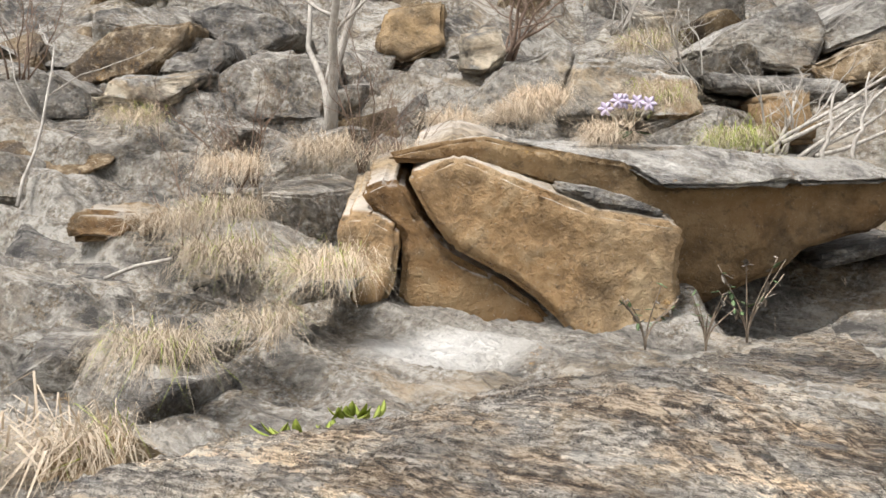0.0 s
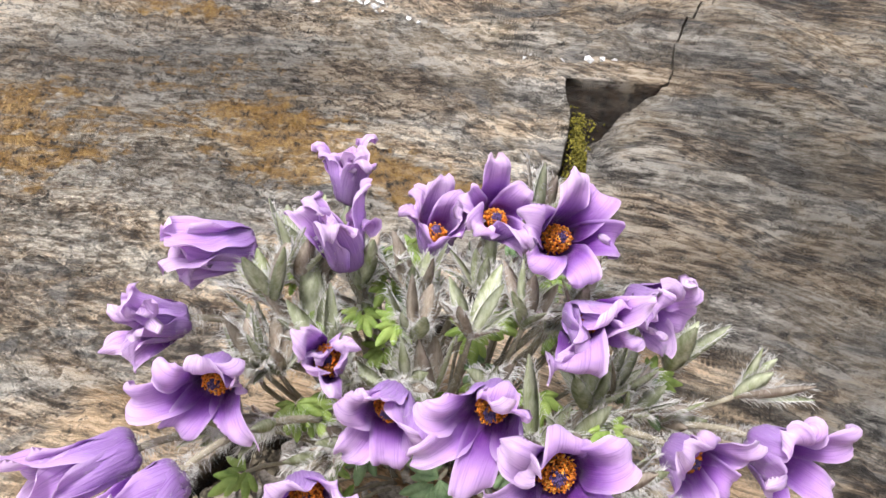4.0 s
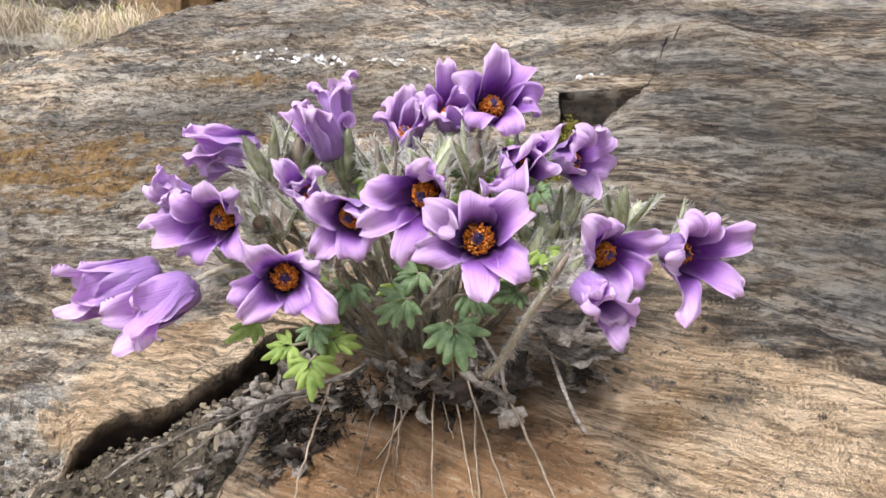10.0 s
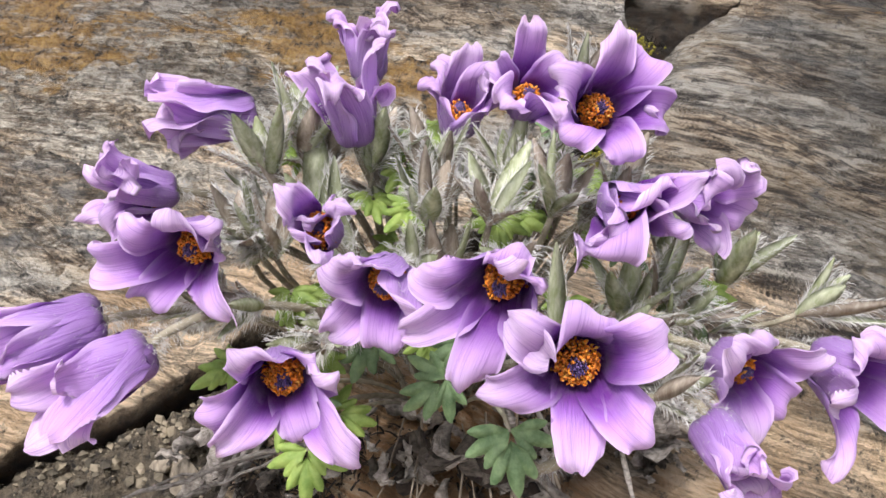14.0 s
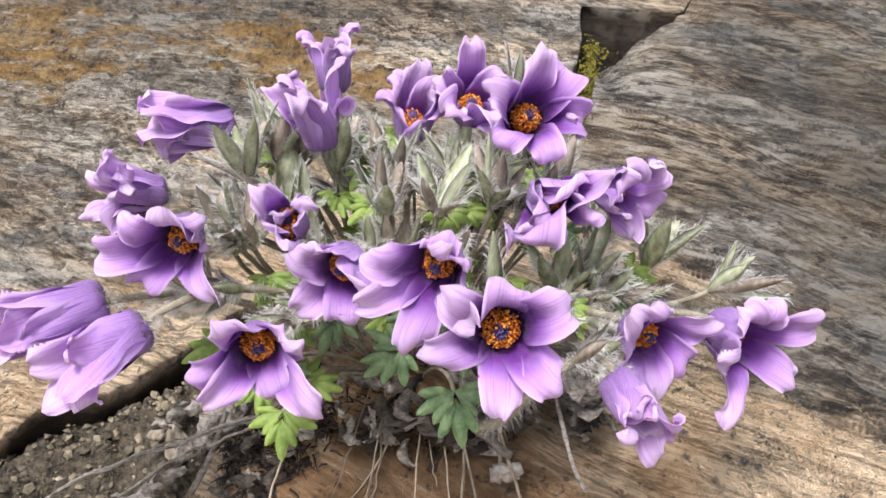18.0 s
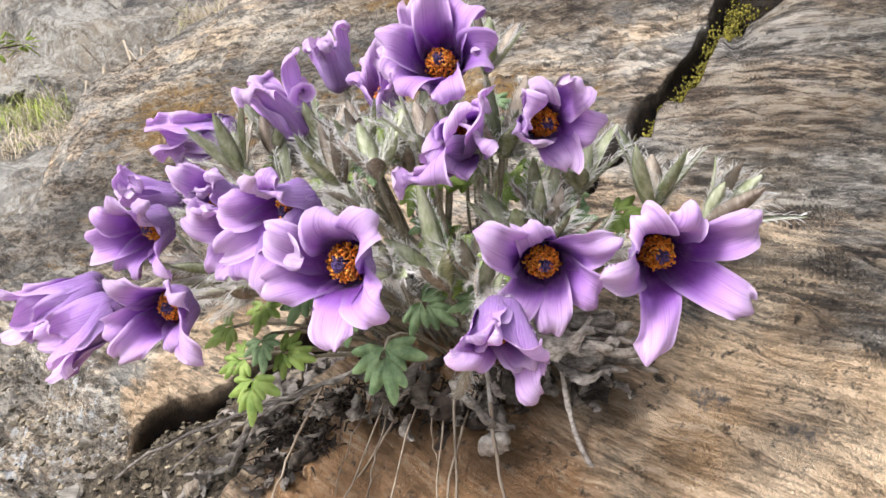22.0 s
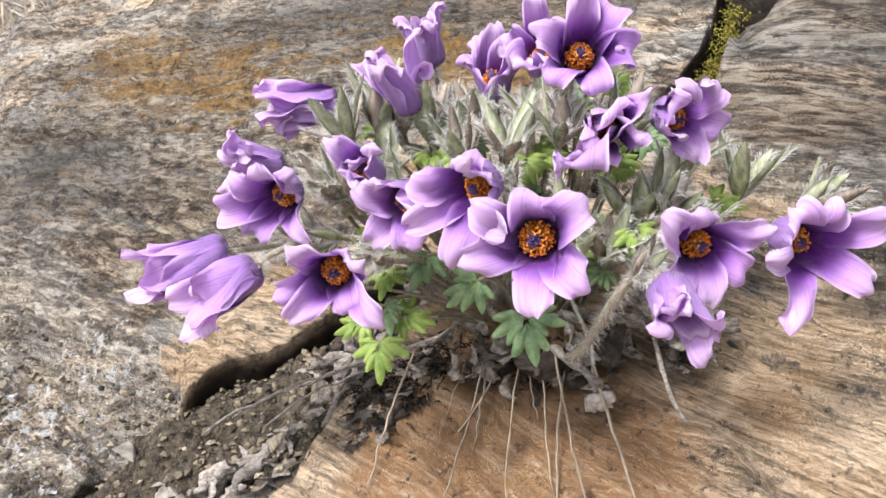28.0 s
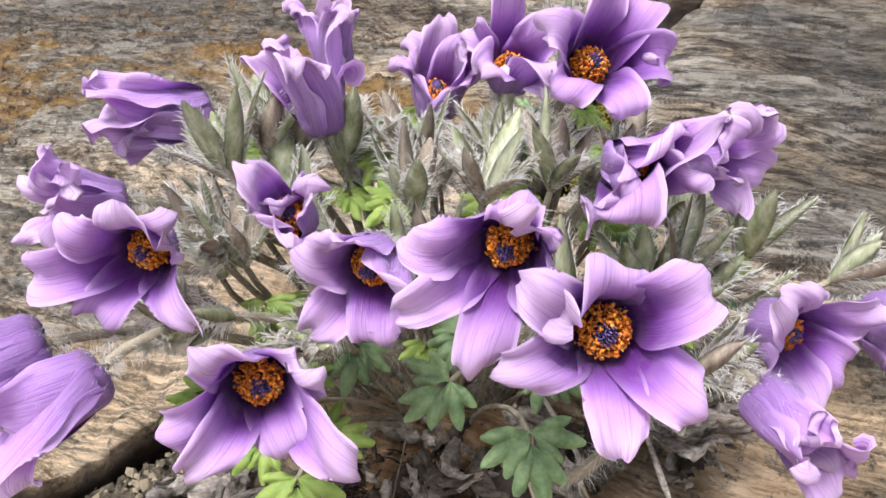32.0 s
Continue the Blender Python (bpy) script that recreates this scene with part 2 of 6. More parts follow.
    normal = n.bump(n.math("ADD", fine, n.math("MULTIPLY", grain, 0.6)), 0.9 * bump, (0.0050 if bedded else 0.0030) / k, normal)
    return n.done(base, n.level(speck, 0.3, 0.7, 0.60, 0.95), normal, Specular_IOR_Level=0.35)


ROCK_KEYS = ("fresh", "crust", "quartz", "pale", "spot", "stain_shade", "rust", "crumble", "value_scale")
ROCK_NEAR = rock_material("bedded_schist", (0.042, 0.036, 0.030), (0.285, 0.260, 0.225), (0.60, 0.555, 0.485), (0.66, 0.505, 0.34), streaky=0.8, mottle=0.35, bump=1.7, pits=1.15, bedded=True)
ROCK_HILL = rock_material("hillside_schist", (0.075, 0.069, 0.060), (0.30, 0.273, 0.234), (0.54, 0.505, 0.44), (0.40, 0.31, 0.20), k=0.25, streaky=0.2, pits=0.5, mottle=0.8)
ROCK_TAN = rock_material("boulder_schist", (0.060, 0.042, 0.026), (0.21, 0.155, 0.090), (0.50, 0.40, 0.27), (0.41, 0.305, 0.18), turn=10, k=0.15, bump=0.7, streaky=0.0, pits=0.6, mottle=0.75)
# rust-brown rock; on the overhanging slab a darker tan that paints shade
ROCK_RUST_SHADE = rock_material("rusty_shaded_schist", (0.060, 0.043, 0.026), (0.20, 0.145, 0.080), (0.40, 0.30, 0.18), (0.27, 0.185, 0.095), turn=10, k=0.15, bump=0.7, streaky=0.0, pits=0.6, mottle=0.75)
ROCK_GREY = rock_material("grey_schist", (0.075, 0.070, 0.064), (0.27, 0.25, 0.222), (0.52, 0.49, 0.43), (0.52, 0.45, 0.34), turn=20, k=0.22, streaky=0.25, pits=0.4, mottle=0.6)


def plain_material(name, lo, hi, scale=60, rough=0.85, bump=0.4, stretch=(1, 1, 1), translucent=0.0, random=0.0, depth=0.001, islands=0.0):
    n = Nodes(name)
    at = n.coords(stretch)
    f = n.noise(at, scale, 5, 0.65)
    col = n.ramp(f, [(0.32, lo), (0.68, hi)])
    if random:
        info = n.add("ObjectInfo")
        h = n.add("HueSaturation", Color=col, Value=n.level(info.outputs["Random"], 0, 1, 1 - random, 1 + random))
        col = h.outputs[0]
    if islands:
        geo = n.add("NewGeometry")
        col = n.add("HueSaturation", Color=col, Value=n.level(geo.outputs["Random Per Island"], 0, 1, 1 - islands, 1 + islands)).outputs[0]
    n.done(col, rough, n.bump(n.noise(at, scale * 3, 4, 0.6), bump, depth))
    if translucent:
        tr = n.add("BsdfTranslucent", Color=col)
        ms = n.add("MixShader", Fac=translucent)
        n.tree.links.new(n.bsdf.outputs[0], ms.inputs[1])
        n.tree.links.new(tr.outputs[0], ms.inputs[2])
        n.tree.links.new(ms.outputs[0], n.out.inputs[0])
    return n.mat


def tepal_material(name, inside):
    """Lilac tepal: pale towards the tip, deep violet towards the base, fine veins along its length."""
    n = Nodes(name)
    uv = n.add("UVMap")
    sep = n.add("SeparateXYZ", Vector=uv.outputs[0])
    u, v = sep.outputs[0], sep.outputs[1]
    veins_at = n.add("Mapping", Vector=uv.outputs[0], Scale=(38, 1.5, 1))
    info = n.add("ObjectInfo")
    shift = n.add("VectorMath", i0=veins_at.outputs[0], i1=info.outputs["Location"])
    veins = n.noise(shift.outputs[0], 1.6, 4, 0.6, 0.25)
    blot = n.noise(n.coords(), 140, 4, 0.6)
    along = n.math("ADD", v, n.math("MULTIPLY", n.math("SUBTRACT", veins, 0.5), 0.22))
    if inside:
        col = n.ramp(along, [(0.12, (0.125, 0.026, 0.19)), (0.41, (0.25, 0.070, 0.39)), (0.53, (0.45, 0.205, 0.63)), (0.66, (0.75, 0.46, 0.85)), (0.90, (0.93, 0.72, 0.95))])
    else:
        col = n.ramp(along, [(0.02, (0.20, 0.11, 0.25)), (0.20, (0.44, 0.25, 0.58)), (0.45, (0.62, 0.38, 0.77)), (0.72, (0.73, 0.46, 0.84)), (1.0, (0.86, 0.60, 0.91))])
    dark = n.mix(1.0, col, (0.70, 0.58, 0.78, 1), "MULTIPLY")
    col = n.mix(n.level(veins, 0.49, 0.60, 0, 0.9), col, dark)
    col = n.mix(n.level(blot, 0.5, 0.75, 0, 0.18), col, (0.68, 0.47, 0.70, 1))
    tip = n.math("ADD", v, n.math("MULTIPLY", n.math("SUBTRACT", n.noise(n.coords(), 60, 2), 0.5), 0.5))
    col = n.mix(n.level(tip, 1.0, 1.12, 0, 0.6), col, (0.42, 0.24, 0.16, 1))
    margin = n.math("ABSOLUTE", n.math("SUBTRACT", u, 0.5))
    col = n.mix(n.math("MULTIPLY", n.level(margin, 0.36, 0.5, 0, 0.6), n.level(v, 0.35, 0.7)), col, (0.93, 0.74, 0.93, 1))
    h = n.add("HueSaturation", Color=col, Value=n.level(info.outputs["Random"], 0, 1, 0.92, 1.08))
    h.inputs["Saturation"].default_value = 1.04
    n.done(h.outputs[0], 0.62, n.bump(n.math("ADD", veins, n.math("MULTIPLY", blot, 0.3)), 0.7, 0.0012), Specular_IOR_Level=0.3, Sheen_Weight=0.25, Sheen_Roughness=0.4)
    tr = n.add("BsdfTranslucent", Color=h.outputs[0])
    ms = n.add("MixShader", Fac=0.40)
    n.tree.links.new(n.bsdf.outputs[0], ms.inputs[1])
    n.tree.links.new(tr.outputs[0], ms.inputs[2])
    n.tree.links.new(ms.outputs[0], n.out.inputs[0])
    return n.mat


TEPAL_IN, TEPAL_OUT = tepal_material("tepal_inside", True), tepal_material("tepal_outside", False)
ANTHER = plain_material("orange_anthers", (0.50, 0.115, 0.006), (0.86, 0.30, 0.02), 500, 0.7, islands=0.45)
ANTHER_LIGHT = plain_material("golden_anthers", (0.75, 0.30, 0.03), (0.85, 0.45, 0.08), 500, 0.7)
STIGMA = plain_material("violet_stigmas", (0.030, 0.015, 0.07), (0.16, 0.10, 0.26), 700, 0.6, islands=0.5)
STEM = plain_material("hairy_stem", (0.17, 0.145, 0.095), (0.38, 0.335, 0.245), 120, 0.8, 0.5)
HAIR = plain_material("silky_hairs", (0.66, 0.64, 0.59), (0.84, 0.82, 0.78), 50, 0.6, 0, translucent=0.4)
BRACT = plain_material("silvery_bract", (0.25, 0.28, 0.12), (0.62, 0.63, 0.46), 90, 0.75, 0.5, (3, 3, 1), 0.25, 0.25)
BRACT_TIP = plain_material("brown_bract", (0.27, 0.205, 0.15), (0.58, 0.50, 0.40), 110, 0.75, 0.5, (3, 3, 1), 0.2, 0.25)
LEAF = plain_material("grey_green_leaf", (0.10, 0.175, 0.07), (0.29, 0.40, 0.19), 150, 0.6, 0.5, translucent=0.25, random=0.15)
LEAF_YELLOW = plain_material("yellow_green_leaf", (0.19, 0.30, 0.05), (0.40, 0.50, 0.13), 130, 0.6, 0.5, translucent=0.3, random=0.15)
DEAD = plain_material("dead_grey_leaf", (0.085, 0.066, 0.050), (0.46, 0.40, 0.335), 210, 0.9, 0.8, (1, 1, 2), 0.1, 0.3, 0.002)
# darker copy of DEAD: shade below the plant as leaf colour
DEAD_DARK = plain_material("shaded_dead_leaf", (0.022, 0.017, 0.012), (0.15, 0.12, 0.092), 190, 0.9, 0.8, (1, 1, 2), 0.1, 0.3, 0.002)
DEAD_PALE = plain_material("pale_dead_leaf", (0.12, 0.095, 0.072), (0.60, 0.53, 0.46), 260, 0.9, 0.8, (1, 1, 2), 0.1, 0.3, 0.002)
DEAD_STALK = plain_material("dead_stalk", (0.16, 0.115, 0.075), (0.36, 0.29, 0.215), 160, 0.85, 0.5, (1, 1, 0.3), 0, 0.25)
FRAYED = plain_material("crumpled_sheath", (0.20, 0.165, 0.13), (0.56, 0.51, 0.45), 260, 0.9, 0.5)
# dark fibre, made near black to paint the shade under the plant
FIBRE = plain_material("shaded_crown_fibre", (0.008, 0.005, 0.004), (0.065, 0.043, 0.028), 220, 0.95, 0.8)
SOIL = plain_material("crevice_soil", (0.012, 0.009, 0.006), (0.20, 0.155, 0.10), 190, 0.95, 1.0, depth=0.006)
MOSS = plain_material("yellow_moss", (0.05, 0.050, 0.010), (0.36, 0.30, 0.032), 300, 0.95, 1.0)
PEBBLE = plain_material("pebble_stone", (0.10, 0.09, 0.072), (0.40, 0.36, 0.30), 110, 0.85, 0.6, random=0.4)
CRUMB = plain_material("soil_crumb", (0.05, 0.04, 0.024), (0.25, 0.205, 0.14), 60, 0.95, 0.6, islands=0.8)
STRAW = plain_material("dry_straw", (0.46, 0.36, 0.25), (0.70, 0.60, 0.46), 40, 0.8, 0.2, (1, 1, 0.3), 0.2, 0.15)
GRASS = plain_material("fresh_grass", (0.24, 0.31, 0.04), (0.48, 0.54, 0.12), 40, 0.7, 0.2, translucent=0.25)
BARK = plain_material("bleached_bark", (0.26, 0.235, 0.20), (0.52, 0.48, 0.42), 50, 0.9, 0.6, (1, 1, 0.3))
TWIG = plain_material("brown_twig", (0.12, 0.08, 0.055), (0.26, 0.18, 0.13), 50, 0.9, 0.6)
SHRUB_LEAF = plain_material("shrub_leaf", (0.30, 0.40, 0.05), (0.56, 0.66, 0.13), 60, 0.6, 0.2, translucent=0.3)
PALE_PETAL = plain_material("far_lilac_petal", (0.62, 0.52, 0.68), (0.82, 0.74, 0.86), 90, 0.6, 0.2, translucent=0.3)


# ---- shaping helpers ----
def lattice(ix, iy, seed):
    h = (ix.astype(np.int64) * 374761393 + iy.astype(np.int64) * 668265263 + seed * 1274126177) & 0x7FFFFFFF
    h = ((h ^ (h >> 13)) * 1274126177) & 0x7FFFFFFF
    return ((h ^ (h >> 16)) & 0xFFFF) / 65535.0


def value_noise(x, y, seed=0):
    x, y = np.asarray(x, float), np.asarray(y, float)
    ix, iy = np.floor(x), np.floor(y)
    fx, fy = x - ix, y - iy
    fx, fy = fx * fx * (3 - 2 * fx), fy * fy * (3 - 2 * fy)
    a, b = lattice(ix, iy, seed), lattice(ix + 1, iy, seed)
    c, d = lattice(ix, iy + 1, seed), lattice(ix + 1, iy + 1, seed)
    return (a * (1 - fx) + b * fx) * (1 - fy) + (c * (1 - fx) + d * fx) * fy - 0.5


def fbm(x, y, octaves=5, seed=0, gain=0.5):
    total, amp = 0.0, 1.0
    for o in range(octaves):
        total = total + amp * value_noise(x * 2 ** o + 7.3 * o, y * 2 ** o + 3.1 * o, seed + o)
        amp *= gain
    return total


def smooth(x, lo, hi):
    t = np.clip((np.asarray(x, float) - lo) / (hi - lo), 0, 1)
    return t * t * (3 - 2 * t)


def mesh_object(name, verts, faces, mats, parent=None, label="", indices=None, uv=None, shade=True):
    me = bpy.data.meshes.new(name)
    me.from_pydata([tuple(v) for v in verts], [], faces)
    for m in (mats if isinstance(mats, (list, tuple)) else [mats]):
        me.materials.append(m)
    if indices is not None:
        me.polygons.foreach_set("material_index", indices)
    if uv is not None:
        layer = me.uv_layers.new(name="UVMap")
        loops = np.empty(len(me.loops), np.int32)
        me.loops.foreach_get("vertex_index", loops)
        layer.data.foreach_set("uv", np.asarray(uv, np.float32)[loops].ravel())
    if shade:
        me.polygons.foreach_set("use_smooth", [True] * len(me.polygons))
    me.update()
    ob = new(name, me)
    if parent is not None:
        ob.parent = parent
    if label:
        tagged(ob, label)
    return ob


def set_attribute(ob, name, values):
    a = ob.data.attributes.new(name, "FLOAT", "POINT")
    a.data.foreach_set("value", np.asarray(values, np.float32).ravel())


class Shape:
    """Collects vertices and faces of one mesh."""

    def __init__(self):
        self.v, self.f, self.m, self.uv = [], [], [], []

    def add(self, verts, faces, mat=0, uv=None):
        k = len(self.v)
        self.v += [tuple(p) for p in verts]
        self.f += [tuple(i + k for i in f) for f in faces]
        self.m += [mat] * len(faces)
        self.uv += [tuple(p) for p in uv] if uv is not None else [(0, 0)] * len(verts)

    def tube(self, points, radii, sides=6, mat=0, flat=1.0):
        points = [Vector(p) for p in points]
        n = len(points)
        if not hasattr(radii, "__len__"):
            radii = [radii] * n
        rings, side = [], None
        for i, p in enumerate(points):
            t = (points[min(i + 1, n - 1)] - points[max(i - 1, 0)]).normalized()
            if side is None:
                side = t.cross(Vector((0.31, 0.92, 0.24))).normalized()
            side = (side - t * side.dot(t)).normalized()
            up = t.cross(side)
            rings.append([p + (side * math.cos(a) + up * math.sin(a) * flat) * radii[i] for a in [2 * math.pi * k / sides for k in range(sides)]])
        verts = [q for r in rings for q in r] + [points[0], points[-1]]
        faces = [(i * sides + k, i * sides + (k + 1) % sides, (i + 1) * sides + (k + 1) % sides, (i + 1) * sides + k) for i in range(n - 1) for k in range(sides)]
        a, b = n * sides, n * sides + 1
        faces += [(a, (k + 1) % sides, k) for k in range(sides)] + [(b, (n - 1) * sides + k, (n - 1) * sides + (k + 1) % sides) for k in range(sides)]
        self.add(verts, faces, mat)

    def hair(self, p, d, width, mat=0):
        p, d = Vector(p), Vector(d)
        s = d.cross(Vector((random.uniform(-1, 1), random.uniform(-1, 1), random.uniform(-1, 1)))).normalized() * width
        bend = p + d * 0.6 + Vector((0, 0, -0.12 * d.length))
        self.add([p - s, p + s, bend + s * 0.7, bend - s * 0.7, p + d + Vector((0, 0, -0.35 * d.length))], [(0, 1, 2, 3), (3, 2, 4)], mat)

    def blob(self, p, r, squash=1.0, axis=None, mat=0):
        p = Vector(p)
        q = Vector(axis if axis is not None else (0, 0, 1)).to_track_quat("Z", "Y")
        verts = [p + q @ Vector((math.cos(a) * r, math.sin(a) * r, 0)) for a in [k * math.pi / 2.5 for k in range(5)]]
        verts += [p + q @ Vector((0, 0, r * squash)), p - q @ Vector((0, 0, r * squash))]
        self.add(verts, [(k, (k + 1) % 5, 5) for k in range(5)] + [((k + 1) % 5, k, 6) for k in range(5)], mat)

    def link(self, name, mats, parent=None, label="", shade=True):
        return mesh_object(name, self.v, self.f, mats, parent, label, self.m, self.uv, shade)


def bezier(a, b, c, d, n=12):
    a, b, c, d = map(Vector, (a, b, c, d))
    return [a * (1 - t) ** 3 + b * 3 * t * (1 - t) ** 2 + c * 3 * t * t * (1 - t) + d * t ** 3 for t in [i / (n - 1) for i in range(n)]]


# ---- the lie of the rock ----
def slope_near(x, y):
    """The tilted slab that carries the plant."""
    x, y = np.clip(x, -0.6, 1.15), np.clip(y, -0.5, 1.3)
    hump = (0.064 * np.exp(-(((x - 0.22) / 0.26) ** 2)) - 0.05 * smooth(x, 0.5, 0.9)) * smooth(y, 0.72, 1.0)
    hump = hump - 0.022 * np.exp(-(((x - 0.35) / 0.09) ** 2) - ((y - 0.57) / 0.08) ** 2) + 0.022 * np.exp(-(((x - 0.58) / 0.08) ** 2) - ((y - 0.53) / 0.10) ** 2)
    hump = hump + 0.028 * np.exp(-(((x + 0.10) / 0.14) ** 2) - ((y - 0.88) / 0.12) ** 2) + 0.012 * np.exp(-(((x - 0.10) / 0.1) ** 2) - ((y - 0.74) / 0.08) ** 2)
    return hump + (0.784 + 0.107 * x + 0.427 * y - 0.030 * x * x + 0.161 * x * y + 0.025 * y * y - 0.081 * y ** 3 - 0.165 * x * y * y - 0.077 * x * x * y)


def slope_far(x, y):
    """The ledge behind the slab and the hillside above it."""
    z = np.interp(y, [-8, -2, 0, 1.2, 2.0, 2.7, 3.1, 4.0, 6.0, 10.0, 30.0], [-4.2, -0.7, 0.40, 0.98, 1.03, 1.13, 1.36, 2.05, 3.45, 6.2, 19.0])
    z = z + 0.20 * smooth(x, 0.9, 1.8) * smooth(y, 1.8, 3.0) * (1 - smooth(y, 3.4, 4.2))
    z = z - 0.30 * smooth(x, 0.85, 1.05) * (1 - smooth(x, 1.6, 1.9)) * smooth(y, 2.66, 2.86) * (1 - smooth(y, 3.3, 3.6))
    z = z + 0.10 * smooth(-x, 0.4, 1.2) * smooth(y, 2.0, 3.0)
    return z


def lie(x, y):
    x, y = np.asarray(x, float), np.asarray(y, float)
    w = smooth(x + 0.25 * fbm(y * 3, x * 0 + 1, 3, 5), -0.72, -0.40) * (1 - smooth(x, 1.0, 1.5)) * (1 - smooth(y, 1.02, 1.55)) * smooth(y, -0.9, -0.4)
    return slope_near(x, y) * w + slope_far(x, y) * (1 - w)


CRACK_X = [-0.60, -0.30, -0.05, 0.00, 0.044, 0.088, 0.12, 0.15, 0.20, 0.29, 0.35, 0.380, 0.392, 0.400, 0.43, 0.462, 0.476, 0.490, 0.505, 0.520, 0.535, 0.58, 0.63, 1.20]
CRACK_Y = [-0.38, -0.14, 0.100, 0.1165, 0.145, 0.179, 0.200, 0.216, 0.243, 0.298, 0.356, 0.408, 0.448, 0.466, 0.457, 0.447, 0.444, 0.460, 0.490, 0.510, 0.523, 0.556, 0.60, 0.90]
CRACK_W = [0.030, 0.034, 0.076, 0.066, 0.051, 0.034, 0.027, 0.022, 0.020, 0.014, 0.020, 0.022, 0.023, 0.026, 0.0135, 0.005, 0.0004, 0.0003, 0.0005, 0.0006, 0.0008, 0.0005, 0.0003, 0.0003]


def crack_line(x):
    return np.interp(x, CRACK_X, CRACK_Y) + (0.002 + 0.006 * smooth(x, 0.10, 0.2)) * fbm(x * 14, x * 0 + 2, 4, 21) * (1 - smooth(x, 0.36, 0.40))


def crack_half(x, side):
    half = np.interp(x, CRACK_X, CRACK_W)
    return half + np.minimum(half, 0.010) * 0.5 * fbm(x * 30, x * 0 + side * 5, 3, 31) + 0.0003


def bedding(x, y):
    """Along and across the wavy foliation."""
    u, v = 0.8 * x - 0.6 * y, 0.6 * x + 0.8 * y
    v = v + 0.050 * fbm(u * 2.6 + 3, v * 2.2, 3, 3) + 0.006 * fbm(u * 7, v * 9, 3, 4)
    return u, v + 0.05 * (u - 0.1) ** 2


def relief(x, y):
    """Foliation ledges, grooves and dents, in metres."""
    u, v = bedding(x, y)
    strong = smooth(fbm(u * 4, v * 7, 3, 15), -0.25, 0.30)
    q = v * 24 + 1.5 * fbm(u * 5, v * 9, 4, 13)
    part = q - np.floor(q)
    ledge = np.where(part < 0.66, part / 0.66, 1 - smooth(part, 0.66, 1.0))
    q2 = v * 78 + 1.8 * fbm(u * 13, v * 22, 3, 14)
    part2 = q2 - np.floor(q2)
    fine = np.where(part2 < 0.6, part2 / 0.6, (1 - part2) / 0.4)
    near = 1 - smooth(x, 0.46, 0.62)
    groove = near * np.exp(-(((part2 - 0.8) / 0.24) ** 2)) * smooth(fbm(u * 7, v * 40, 3, 16), 0.0, 0.25)
    return 0.013 * fbm(x * 7, y * 7, 4, 1) + 0.009 * fbm(u * 3.5, v * 28, 4, 11) + 0.0125 * (ledge - 0.4) * strong + 0.0034 * near * (fine - 0.4) * (0.25 + 0.75 * strong) - 0.0045 * groove + 0.0030 * near * fbm(u * 14, v * 110, 2, 17) + 0.002 * fbm(x * 60, y * 60, 3, 19)


def weathering(x, y, d):
    """Lumps of the rough upper slab, d metres behind the crack."""
    rugged = 1 + 1.6 * (1 - smooth(np.hypot(x / 0.42, (y - 0.55) / 0.3), 0.4, 1.1))
    return (0.014 * fbm(x * 16, y * 24, 5, 87, 0.6) + 0.0032 * rugged * fbm(x * 70, y * 85, 4, 89, 0.65)) * smooth(d, 0.01, 0.06)


def on_back(x, y, up=0.0):
    x, y = np.float64(x), np.float64(y)
    return Vector((x, y, float(lie(x, y) + relief(x, y) + weathering(x, y, y - crack_line(x))) + up))


